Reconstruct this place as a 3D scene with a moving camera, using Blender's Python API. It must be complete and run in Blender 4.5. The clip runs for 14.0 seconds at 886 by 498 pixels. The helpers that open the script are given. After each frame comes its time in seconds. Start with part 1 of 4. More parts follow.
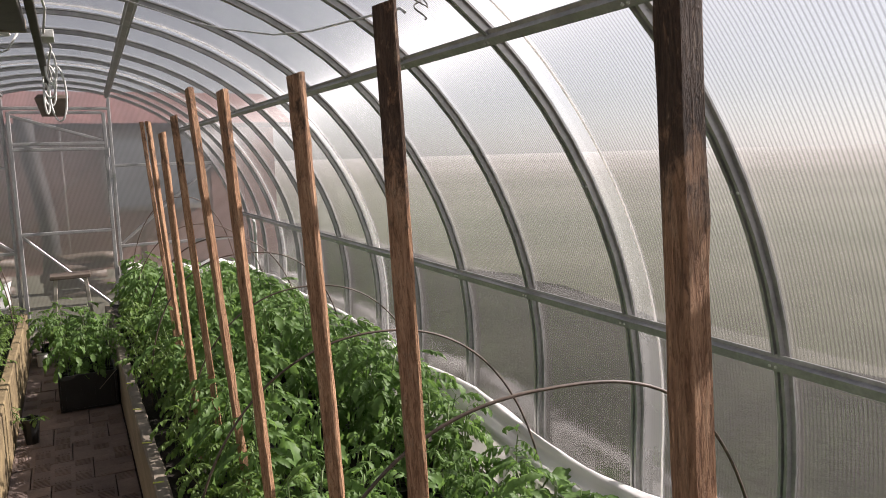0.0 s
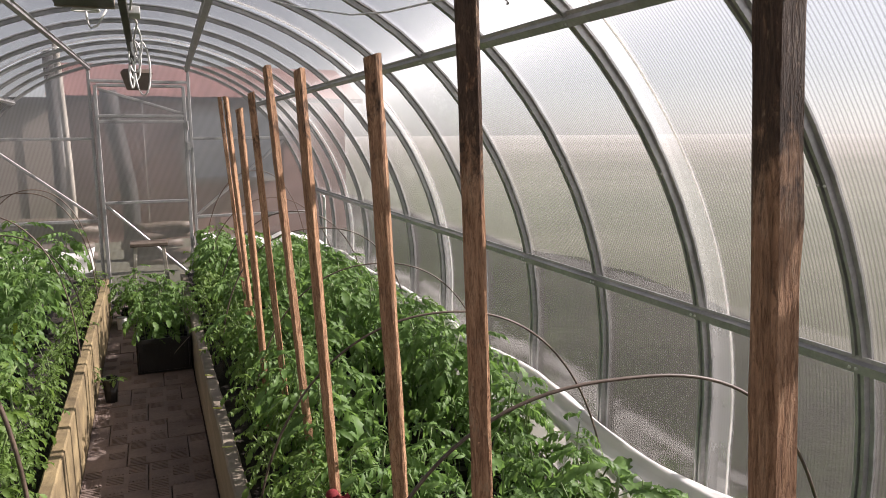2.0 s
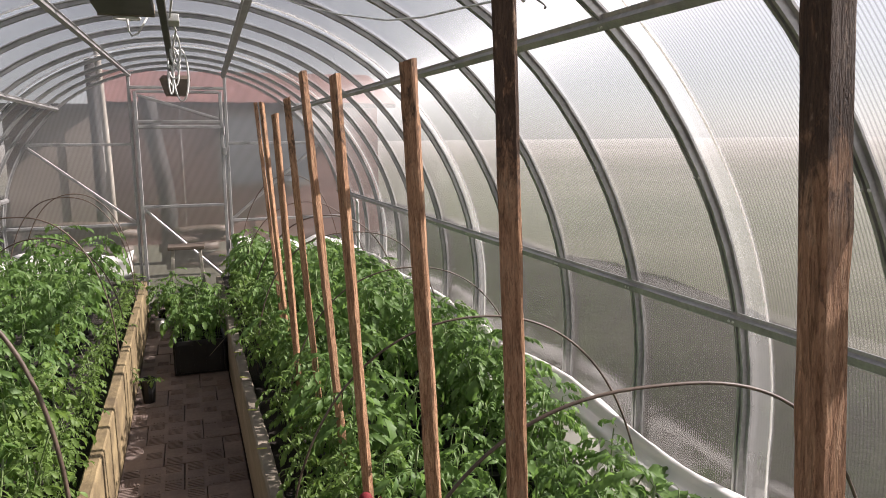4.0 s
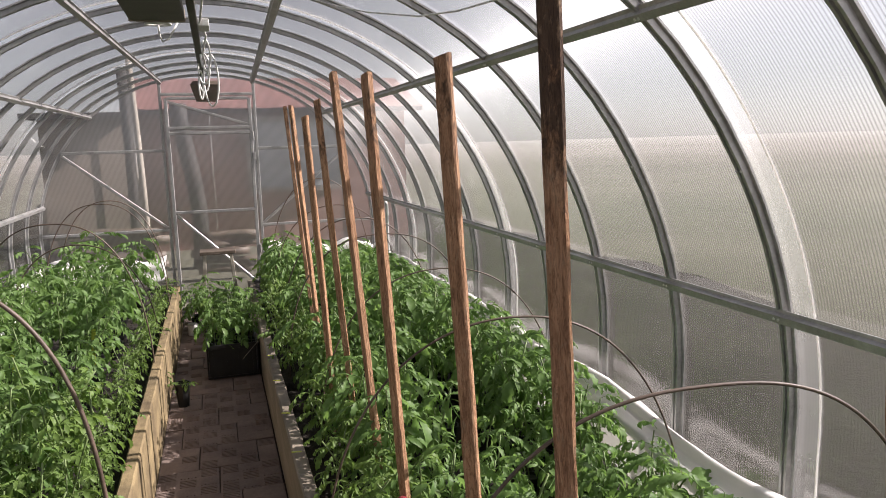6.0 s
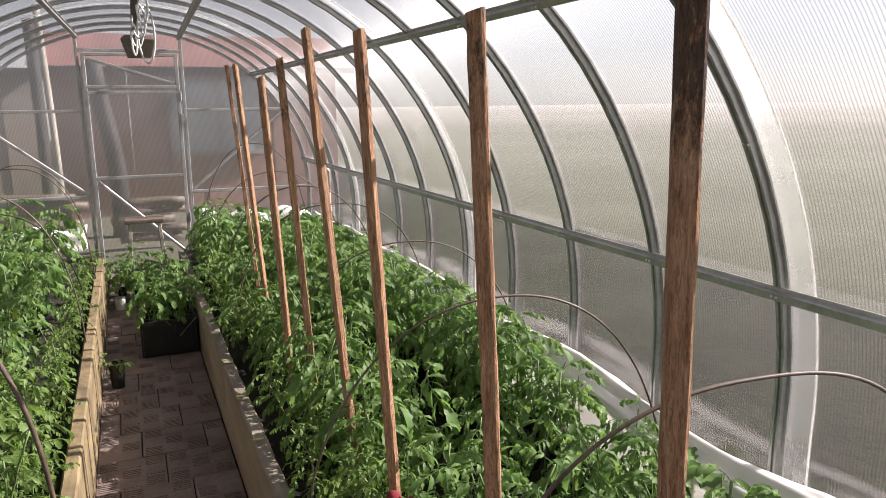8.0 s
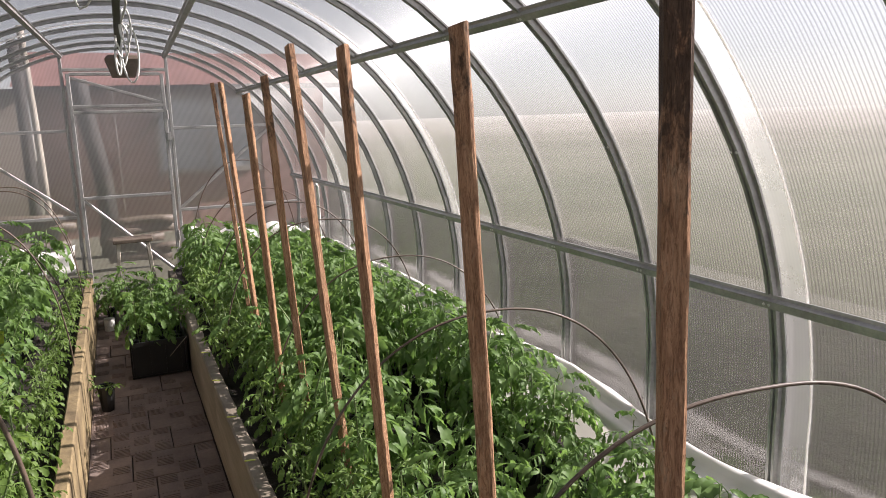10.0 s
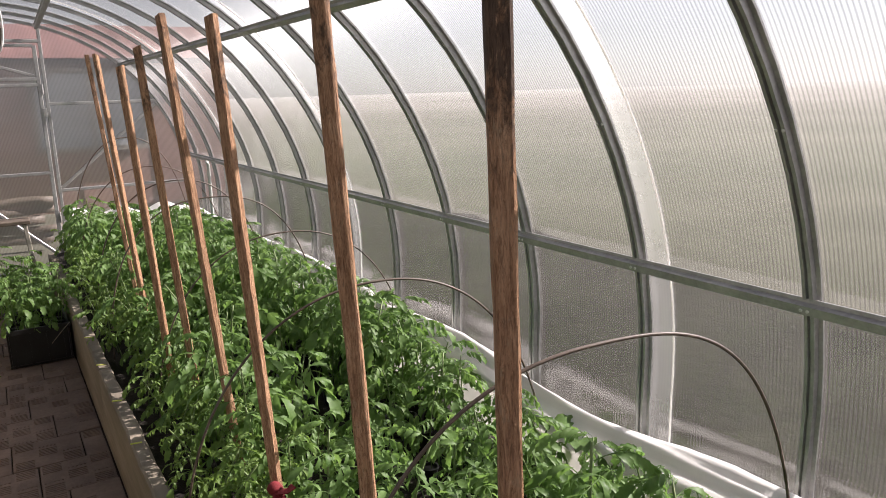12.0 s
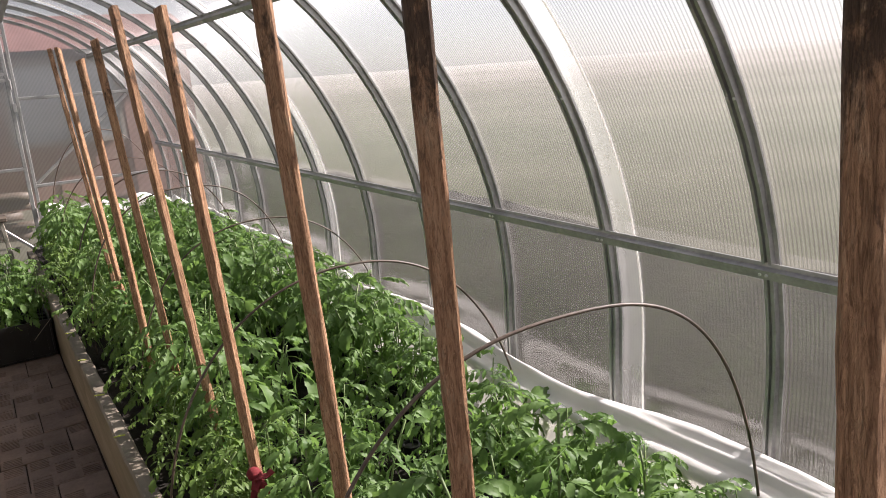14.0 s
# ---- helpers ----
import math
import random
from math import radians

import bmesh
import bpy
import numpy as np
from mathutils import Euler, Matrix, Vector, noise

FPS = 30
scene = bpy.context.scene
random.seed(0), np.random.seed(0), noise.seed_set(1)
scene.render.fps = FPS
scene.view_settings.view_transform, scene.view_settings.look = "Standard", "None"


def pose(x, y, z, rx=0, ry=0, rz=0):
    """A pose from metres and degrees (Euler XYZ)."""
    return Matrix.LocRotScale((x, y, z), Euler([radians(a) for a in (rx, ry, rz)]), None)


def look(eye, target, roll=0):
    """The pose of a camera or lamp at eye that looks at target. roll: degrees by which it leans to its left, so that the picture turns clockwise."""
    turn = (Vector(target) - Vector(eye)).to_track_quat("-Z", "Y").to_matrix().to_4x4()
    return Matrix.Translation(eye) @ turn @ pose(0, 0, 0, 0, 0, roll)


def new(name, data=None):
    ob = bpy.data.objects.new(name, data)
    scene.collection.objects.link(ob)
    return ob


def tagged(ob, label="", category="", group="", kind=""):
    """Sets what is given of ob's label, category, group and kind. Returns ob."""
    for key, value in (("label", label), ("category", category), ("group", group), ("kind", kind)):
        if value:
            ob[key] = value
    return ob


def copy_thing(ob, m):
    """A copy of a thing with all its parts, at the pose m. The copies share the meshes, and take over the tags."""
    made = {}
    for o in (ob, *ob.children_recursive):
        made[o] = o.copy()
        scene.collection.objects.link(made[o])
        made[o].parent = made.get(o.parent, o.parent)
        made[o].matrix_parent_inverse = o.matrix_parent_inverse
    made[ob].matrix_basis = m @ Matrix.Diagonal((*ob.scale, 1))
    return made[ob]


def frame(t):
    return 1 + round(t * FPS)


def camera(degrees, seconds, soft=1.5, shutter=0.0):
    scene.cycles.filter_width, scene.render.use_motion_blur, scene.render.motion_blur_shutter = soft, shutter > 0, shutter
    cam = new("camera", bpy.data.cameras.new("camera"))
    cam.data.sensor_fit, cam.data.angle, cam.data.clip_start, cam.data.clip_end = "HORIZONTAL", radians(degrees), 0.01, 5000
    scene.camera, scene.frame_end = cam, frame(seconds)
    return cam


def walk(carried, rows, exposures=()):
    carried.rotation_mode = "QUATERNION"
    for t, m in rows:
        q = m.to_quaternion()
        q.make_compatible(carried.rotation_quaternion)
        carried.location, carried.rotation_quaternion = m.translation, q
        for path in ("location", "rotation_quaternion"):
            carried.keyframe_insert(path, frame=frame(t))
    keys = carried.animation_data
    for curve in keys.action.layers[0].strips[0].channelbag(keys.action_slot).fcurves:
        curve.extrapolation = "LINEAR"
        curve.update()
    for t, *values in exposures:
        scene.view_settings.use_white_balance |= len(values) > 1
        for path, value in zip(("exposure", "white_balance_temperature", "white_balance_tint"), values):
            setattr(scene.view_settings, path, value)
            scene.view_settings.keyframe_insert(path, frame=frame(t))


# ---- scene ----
cam = camera(62.8, 14.0, soft=0.9)
METRES, EYE, TILT, LEAN, TURN = 8.0, 1.5, 0.0, 0.0, 0.0
PATH = [
    (0, (0.034, 0.426, 1.46), (0.938, 2.192, 1.199), -1.6),
    (0.5, (0.027, 0.454, 1.466), (0.793, 2.28, 1.182), -2.4),
    (1, (0.034, 0.433, 1.468), (0.786, 2.262, 1.17), -2.3),
    (1.5, (0.037, 0.426, 1.46), (0.808, 2.247, 1.162), -1.5),
    (2, (0.027, 0.433, 1.469), (0.765, 2.265, 1.154), -0.3),
    (2.5, (0.024, 0.432, 1.471), (0.692, 2.292, 1.163), -0.6),
    (5, (0.017, 0.449, 1.469), (0.663, 2.318, 1.171), -0.4),
    (5.5, (0.0, 0.469, 1.467), (0.589, 2.36, 1.188), -0.1),
    (6, (0.015, 0.469, 1.459), (0.6, 2.359, 1.163), -1.6),
    (6.5, (-0.028, 0.543, 1.482), (0.631, 2.396, 1.121), -3.0),
    (7, (-0.074, 0.621, 1.467), (0.757, 2.408, 1.132), -1.0),
    (7.5, (-0.079, 0.668, 1.46), (0.751, 2.453, 1.107), -1.1),
    (8, (-0.101, 0.668, 1.466), (0.677, 2.468, 1.073), -0.6),
    (10.5, (-0.082, 0.685, 1.471), (0.744, 2.47, 1.107), -2.6),
    (11, (-0.076, 0.661, 1.467), (0.825, 2.374, 0.963), -2.0),
    (11.5, (-0.067, 0.585, 1.476), (0.922, 2.274, 1.064), -2.6),
    (12, (-0.051, 0.621, 1.457), (0.972, 2.286, 1.029), -1.6),
    (12.5, (-0.058, 0.621, 1.466), (0.97, 2.271, 0.998), -2.8),
    (13, (-0.059, 0.615, 1.449), (0.971, 2.267, 0.992), -2.3),
    (13.5, (-0.042, 0.627, 1.451), (1.019, 2.256, 0.98), -2.5),
    (14, (-0.012, 0.581, 1.467), (1.028, 2.217, 0.975), -4.1),
]
walk(cam, [(t, look(eye, target, roll)) for t, eye, target, roll in PATH], exposures=[(0.0, 1.48, 6400, 18), (1.5, 1.62, 6400, 18), (7.0, 1.65, 6400, 18), (8.0, 1.83, 6400, 18), (10.5, 1.72, 6400, 18), (14.0, 1.81, 6400, 18)])

# ---- world and sun ----
SUN_EL, SUN_AZ = 35.0, 98.0   # azimuth from +y towards +x
world = bpy.data.worlds.new("world")
scene.world = world
world.use_nodes = True
wn = world.node_tree
wbg = wn.nodes["Background"]
sky = wn.nodes.new("ShaderNodeTexSky")
sky.sky_type = "NISHITA"
sky.sun_disc = False
sky.sun_elevation = radians(SUN_EL)
sky.sun_rotation = radians(SUN_AZ)
sky.air_density, sky.dust_density, sky.ozone_density = 0.9, 0.4, 1.0
haze = wn.nodes.new("ShaderNodeHueSaturation")   # thin high cloud takes the colour out of the sky
haze.inputs["Saturation"].default_value = 0.3
wn.links.new(sky.outputs["Color"], haze.inputs["Color"])
wn.links.new(haze.outputs["Color"], wbg.inputs["Color"])
wbg.inputs["Strength"].default_value = 0.042
sun_data = bpy.data.lights.new("sun", "SUN")
sun_data.energy, sun_data.angle, sun_data.color = 5.0, radians(0.6), (1.0, 0.95, 0.88)
sun = new("sun", sun_data)
_e, _a = radians(SUN_EL), radians(SUN_AZ)
SUN_DIR = Vector((math.cos(_e) * math.sin(_a), math.cos(_e) * math.cos(_a), math.sin(_e)))
sun.matrix_world = look(SUN_DIR * 30, (0, 0, 0))


# ---- materials ----
def material(name):
    m = bpy.data.materials.new(name)
    m.use_nodes = True
    return m, m.node_tree, m.node_tree.nodes["Principled BSDF"]


def node(t, kind, **kw):
    n = t.nodes.new(kind)
    for k, v in kw.items():
        n.inputs[k].default_value = v
    return n


def ramp(t, fac, stops):
    r = t.nodes.new("ShaderNodeValToRGB")
    e = r.color_ramp.elements
    while len(e) < len(stops):
        e.new(0.5)
    for el, (p, c) in zip(e, stops):
        el.position, el.color = p, (*c, 1)
    t.links.new(fac, r.inputs["Fac"])
    return r.outputs["Color"]


def coords(t, scale=(1, 1, 1), shift=False):
    tc = t.nodes.new("ShaderNodeTexCoord")
    mp = t.nodes.new("ShaderNodeMapping")
    mp.inputs["Scale"].default_value = scale
    t.links.new(tc.outputs["Object"], mp.inputs["Vector"])
    if shift:
        oi = t.nodes.new("ShaderNodeObjectInfo")
        mu = t.nodes.new("ShaderNodeVectorMath")
        mu.operation = "SCALE"
        mu.inputs[0].default_value = (37.0, 17.0, 23.0)
        t.links.new(oi.outputs["Random"], mu.inputs["Scale"])
        t.links.new(mu.outputs["Vector"], mp.inputs["Location"])
    return mp.outputs["Vector"]


def noise_out(t, vec, scale, detail=4.0, rough=0.55, distortion=0.0):
    n = node(t, "ShaderNodeTexNoise", Scale=scale, Detail=detail, Roughness=rough, Distortion=distortion)
    t.links.new(vec, n.inputs["Vector"])
    return n.outputs["Fac"]


def mixed(t, a, b, fac, mode="MIX"):
    m = t.nodes.new("ShaderNodeMix")
    m.data_type, m.blend_type = "RGBA", mode
    if isinstance(fac, (int, float)):
        m.inputs[0].default_value = fac
    else:
        t.links.new(fac, m.inputs[0])
    for sock, v in ((6, a), (7, b)):
        if isinstance(v, tuple):
            m.inputs[sock].default_value = (*v, 1)
        else:
            t.links.new(v, m.inputs[sock])
    return m.outputs[2]


def bump(t, p, height, strength=0.3, distance=0.005):
    b = node(t, "ShaderNodeBump", Strength=strength, Distance=distance)
    t.links.new(height, b.inputs["Height"])
    t.links.new(b.outputs["Normal"], p.inputs["Normal"])


def two_scale(name, low, high, coarse, fine, rough=0.7, metal=0.0, strength=0.25, distance=0.003, stretch=(1, 1, 1), shift=True, spec=0.5):
    """A surface with colour variation at two scales and a fine relief."""
    m, t, p = material(name)
    v = coords(t, stretch, shift)
    a = ramp(t, noise_out(t, v, coarse), [(0.3, low), (0.7, high)])
    f = noise_out(t, v, fine, 6.0, 0.65)
    c = mixed(t, a, ramp(t, f, [(0.25, (0.45, 0.45, 0.45)), (0.75, (1.0, 1.0, 1.0))]), 0.55, "MULTIPLY")
    t.links.new(c, p.inputs["Base Color"])
    p.inputs["Roughness"].default_value, p.inputs["Metallic"].default_value = rough, metal
    p.inputs["Specular IOR Level"].default_value = spec
    bump(t, p, f, strength, distance)
    return m


def lath_material(name, mould_low, mould_high):
    """Old sawn lath: orange-brown timber with dark mould in long patches, mostly towards its upper end."""
    m, t, p = material(name)
    v = coords(t, (1, 1, 0.09), True)
    grain = noise_out(t, v, 150.0, 5.0, 0.6, 0.8)
    v2 = coords(t, (1, 1, 0.5), True)
    patch = noise_out(t, v2, 34.0, 9.0, 0.74, 0.6)
    fleck = noise_out(t, coords(t, (1, 1, 0.3), True), 120.0, 4.0, 0.7)
    base = ramp(t, grain, [(0.3, (0.26, 0.135, 0.075)), (0.52, (0.47, 0.265, 0.15)), (0.72, (0.62, 0.4, 0.25))])
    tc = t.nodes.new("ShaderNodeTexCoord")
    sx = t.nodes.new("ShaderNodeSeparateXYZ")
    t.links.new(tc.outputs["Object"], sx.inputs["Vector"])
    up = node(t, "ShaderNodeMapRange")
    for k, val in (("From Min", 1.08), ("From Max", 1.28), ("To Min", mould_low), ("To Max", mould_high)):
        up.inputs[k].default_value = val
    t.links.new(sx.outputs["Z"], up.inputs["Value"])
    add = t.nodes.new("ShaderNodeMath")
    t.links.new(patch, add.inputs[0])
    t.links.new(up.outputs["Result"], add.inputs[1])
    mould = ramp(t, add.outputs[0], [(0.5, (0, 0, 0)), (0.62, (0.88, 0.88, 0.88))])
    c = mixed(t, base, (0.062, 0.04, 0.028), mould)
    pale = ramp(t, fleck, [(0.58, (0, 0, 0)), (0.68, (0.75, 0.75, 0.75))])
    c = mixed(t, c, (0.4, 0.27, 0.17), pale)
    worn = noise_out(t, coords(t, (1, 1, 0.14), True), 330.0, 4.0, 0.75, 1.2)
    c = mixed(t, c, ramp(t, worn, [(0.38, (0.34, 0.28, 0.24)), (0.54, (1.0, 1.0, 1.0))]), 0.72, "MULTIPLY")
    t.links.new(c, p.inputs["Base Color"])
    p.inputs["Roughness"].default_value = 0.75
    p.inputs["Specular IOR Level"].default_value = 0.3
    crack = worn
    both = t.nodes.new("ShaderNodeMath")
    t.links.new(grain, both.inputs[0])
    t.links.new(crack, both.inputs[1])
    bump(t, p, both.outputs[0], 1.0, 0.005)
    return m


def leaf_material(name, dark, light, through_amount=0.45):
    m, t, p = material(name)
    v = coords(t, (1, 1, 1), True)
    oi = t.nodes.new("ShaderNodeObjectInfo")
    n = noise_out(t, v, 40.0, 3.0)
    c = mixed(t, ramp(t, oi.outputs["Random"], [(0.0, dark), (1.0, light)]), ramp(t, n, [(0.3, dark), (0.7, light)]), 0.5)
    t.links.new(c, p.inputs["Base Color"])
    p.inputs["Roughness"].default_value = 0.5
    p.inputs["Specular IOR Level"].default_value = 0.35
    bump(t, p, noise_out(t, v, 160.0, 3.0), 0.35, 0.002)
    tr = t.nodes.new("ShaderNodeBsdfTranslucent")
    t.links.new(mixed(t, c, (1.0, 1.0, 0.35), 0.35, "MULTIPLY"), tr.inputs["Color"])
    mx = t.nodes.new("ShaderNodeMixShader")
    mx.inputs["Fac"].default_value = through_amount
    t.links.new(p.outputs["BSDF"], mx.inputs[1])
    t.links.new(tr.outputs["BSDF"], mx.inputs[2])
    t.links.new(mx.outputs["Shader"], t.nodes["Material Output"].inputs["Surface"])
    return m


def polycarbonate(name, clear=0.83, milky=0.06, tint=(0.9, 0.893, 0.885), bent=True, ribbed=1.0):
    """Ribbed twin-wall sheet: part of the light goes straight through, part is fanned out across the ribs, part is scattered evenly."""
    m, t, p = material(name)
    dirt = noise_out(t, coords(t, (0.6, 0.6, 2.0)), 3.0, 5.0, 0.6)
    speck = noise_out(t, coords(t), 45.0, 6.0, 0.7)
    w = node(t, "ShaderNodeTexWave", Scale=0.314 / 0.0098, Distortion=0.0)
    w.bands_direction = "Y" if bent else "X"
    tcn = t.nodes.new("ShaderNodeTexCoord")
    t.links.new(tcn.outputs["Object"], w.inputs["Vector"])
    rib = w.outputs["Fac"]
    tr = t.nodes.new("ShaderNodeBsdfTransparent")
    t.links.new(ramp(t, rib, [(0.05, tuple(c * (1 - 0.32 * ribbed) for c in tint)), (0.5, tint)]), tr.inputs["Color"])
    fan = t.nodes.new("ShaderNodeBsdfHair")
    fan.component = "Transmission"
    fan.inputs["RoughnessU"].default_value, fan.inputs["RoughnessV"].default_value = 0.05, 0.8
    t.links.new(ramp(t, rib, [(0.1, tuple([0.98 - 0.28 * ribbed] * 3)), (0.6, (0.98, 0.98, 0.97))]), fan.inputs["Color"])
    if bent:
        gm = t.nodes.new("ShaderNodeNewGeometry")
        cr = t.nodes.new("ShaderNodeVectorMath")
        cr.operation = "CROSS_PRODUCT"
        cr.inputs[1].default_value = (0, 1, 0)
        t.links.new(gm.outputs["Normal"], cr.inputs[0])
        t.links.new(cr.outputs["Vector"], fan.inputs["Tangent"])
    else:
        cb = t.nodes.new("ShaderNodeCombineXYZ")
        cb.inputs[2].default_value = 1.0
        t.links.new(cb.outputs["Vector"], fan.inputs["Tangent"])
    tl = t.nodes.new("ShaderNodeBsdfTranslucent")
    t.links.new(mixed(t, ramp(t, dirt, [(0.3, (0.6, 0.6, 0.57)), (0.7, (0.8, 0.81, 0.8))]), ramp(t, speck, [(0.3, (0.8, 0.8, 0.8)), (0.7, (1, 1, 1))]), 0.5, "MULTIPLY"), tl.inputs["Color"])
    gl = t.nodes.new("ShaderNodeBsdfGlossy")
    gl.inputs["Roughness"].default_value = 0.05
    gl.inputs["Color"].default_value = (0.9, 0.9, 0.9, 1)
    bp = node(t, "ShaderNodeBump", Strength=0.25 * ribbed, Distance=0.001)
    t.links.new(rib, bp.inputs["Height"])
    t.links.new(bp.outputs["Normal"], gl.inputs["Normal"])
    a = t.nodes.new("ShaderNodeMixShader")
    a.inputs["Fac"].default_value = milky
    t.links.new(fan.outputs["BSDF"], a.inputs[1])
    t.links.new(tl.outputs["BSDF"], a.inputs[2])
    b2 = t.nodes.new("ShaderNodeMixShader")
    b2.inputs["Fac"].default_value = clear
    t.links.new(a.outputs["Shader"], b2.inputs[1])
    t.links.new(tr.outputs["BSDF"], b2.inputs[2])
    lw = node(t, "ShaderNodeLayerWeight", Blend=0.5)
    pw = t.nodes.new("ShaderNodeMath")
    pw.operation = "POWER"
    pw.inputs[1].default_value = 4.0
    t.links.new(lw.outputs["Facing"], pw.inputs[0])
    sheen = t.nodes.new("ShaderNodeMath")
    sheen.operation = "MULTIPLY_ADD"
    sheen.inputs[1].default_value, sheen.inputs[2].default_value = 0.5, 0.085
    t.links.new(pw.outputs[0], sheen.inputs[0])
    c2 = t.nodes.new("ShaderNodeMixShader")
    t.links.new(sheen.outputs[0], c2.inputs["Fac"])
    t.links.new(b2.outputs["Shader"], c2.inputs[1])
    t.links.new(gl.outputs["BSDF"], c2.inputs[2])
    t.links.new(c2.outputs["Shader"], t.nodes["Material Output"].inputs["Surface"])
    return m


def field_material():
    """Open ground: bare, dark near the greenhouse, pale dry field and painted haze beyond."""
    m, t, p = material("open_ground")
    v = coords(t)
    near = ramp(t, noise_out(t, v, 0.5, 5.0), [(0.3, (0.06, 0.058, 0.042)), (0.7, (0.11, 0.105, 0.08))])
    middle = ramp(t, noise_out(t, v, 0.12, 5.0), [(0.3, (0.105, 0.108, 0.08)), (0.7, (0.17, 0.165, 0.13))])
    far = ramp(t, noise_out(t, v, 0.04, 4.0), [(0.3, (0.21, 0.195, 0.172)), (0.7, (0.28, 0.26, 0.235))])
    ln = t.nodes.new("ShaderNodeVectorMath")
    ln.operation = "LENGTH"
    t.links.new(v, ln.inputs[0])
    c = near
    # colour pales with distance in place of haze, to soften the horizon line
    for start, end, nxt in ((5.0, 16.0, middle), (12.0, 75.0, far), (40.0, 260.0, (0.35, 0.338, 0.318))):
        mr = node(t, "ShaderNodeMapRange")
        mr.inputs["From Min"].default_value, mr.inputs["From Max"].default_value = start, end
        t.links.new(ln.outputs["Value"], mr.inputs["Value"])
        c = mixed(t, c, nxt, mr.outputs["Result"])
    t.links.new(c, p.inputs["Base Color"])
    p.inputs["Roughness"].default_value = 1.0
    p.inputs["Specular IOR Level"].default_value = 0.05
    bump(t, p, noise_out(t, v, 6.0, 5.0), 0.3, 0.03)
    return m


def clear_skin():
    m, t, p = material("clear_outer_skin")
    tr = t.nodes.new("ShaderNodeBsdfTransparent")
    tr.inputs["Color"].default_value = (0.97, 0.97, 0.97, 1)
    t.links.new(tr.outputs["BSDF"], t.nodes["Material Output"].inputs["Surface"])
    return m


def fleece_material():
    m, t, p = material("white_fleece")
    v = coords(t)
    f = noise_out(t, v, 260.0, 3.0, 0.7)
    c = ramp(t, noise_out(t, v, 5.0), [(0.3, (0.76, 0.745, 0.725)), (0.7, (0.88, 0.865, 0.85))])
    t.links.new(c, p.inputs["Base Color"])
    p.inputs["Roughness"].default_value = 0.9
    p.inputs["Specular IOR Level"].default_value = 0.1
    bump(t, p, f, 0.2, 0.001)
    tl = t.nodes.new("ShaderNodeBsdfTranslucent")
    tl.inputs["Color"].default_value = (0.92, 0.9, 0.87, 1)
    mx = t.nodes.new("ShaderNodeMixShader")
    mx.inputs["Fac"].default_value = 0.42
    t.links.new(p.outputs["BSDF"], mx.inputs[1])
    t.links.new(tl.outputs["BSDF"], mx.inputs[2])
    t.links.new(mx.outputs["Shader"], t.nodes["Material Output"].inputs["Surface"])
    return m


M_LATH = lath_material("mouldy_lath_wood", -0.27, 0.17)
M_LATH_PLAIN = lath_material("brown_lath_wood", -0.28, 0.02)
M_STEEL = two_scale("galvanised_steel", (0.33, 0.325, 0.32), (0.5, 0.49, 0.48), 9.0, 70.0, 0.4, 0.45, 0.1, 0.001)
M_PC = polycarbonate("ribbed_polycarbonate")
M_PC_END = polycarbonate("ribbed_polycarbonate_end", 0.7, 0.34, (0.9, 0.885, 0.88), False)
M_PC_LAP = polycarbonate("polycarbonate_overlap", 0.72, 0.2, (0.93, 0.94, 0.94), True, 0.12)
M_SKIN = clear_skin()
M_SOIL = two_scale("damp_potting_soil", (0.012, 0.009, 0.007), (0.035, 0.026, 0.018), 14.0, 90.0, 0.95, 0, 0.8, 0.01)
M_TILE = two_scale("worn_rubber_paver", (0.155, 0.114, 0.098), (0.255, 0.195, 0.168), 5.0, 60.0, 0.8, 0, 0.4, 0.002)
M_JOINT = two_scale("sandy_joint", (0.03, 0.022, 0.018), (0.06, 0.045, 0.036), 12.0, 120.0, 0.95, 0, 0.5, 0.003)
M_BOARD = two_scale("yellowed_plank", (0.12, 0.085, 0.045), (0.34, 0.255, 0.13), 10.0, 70.0, 0.85, 0, 0.7, 0.004, (1, 0.55, 0.6))
M_BOARD_GREY = two_scale("grey_weathered_plank", (0.17, 0.14, 0.105), (0.38, 0.32, 0.25), 6.0, 40.0, 0.85, 0, 0.5, 0.003, (1, 0.15, 1))
M_FLEECE = fleece_material()
M_LEAF = leaf_material("tomato_leaf", (0.09, 0.175, 0.042), (0.205, 0.325, 0.105), 0.52)
M_LEAF_PALE = leaf_material("pale_leaf", (0.11, 0.185, 0.04), (0.215, 0.325, 0.09), 0.52)
M_STEM = two_scale("green_stem", (0.11, 0.17, 0.05), (0.2, 0.27, 0.1), 20.0, 90.0, 0.6)
M_POT = two_scale("black_plastic", (0.008, 0.008, 0.008), (0.02, 0.02, 0.02), 10.0, 80.0, 0.4, 0, 0.1, 0.001)
M_HOOP = two_scale("brown_hoop_tube", (0.07, 0.048, 0.034), (0.15, 0.105, 0.078), 20.0, 90.0, 0.5)
M_DARK = two_scale("dark_painted_metal", (0.035, 0.032, 0.022), (0.07, 0.062, 0.046), 12.0, 90.0, 0.55)
M_CABLE = two_scale("white_cable", (0.6, 0.6, 0.56), (0.8, 0.8, 0.77), 20.0, 120.0, 0.5)
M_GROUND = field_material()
M_GRASS = two_scale("dark_grass_strip", (0.021, 0.018, 0.014), (0.042, 0.038, 0.03), 0.9, 9.0, 1.0, 0, 0.5, 0.03, shift=False, spec=0.05)
M_RED = two_scale("brownish_red_boards", (0.29, 0.17, 0.14), (0.45, 0.275, 0.23), 1.2, 18.0, 0.8)
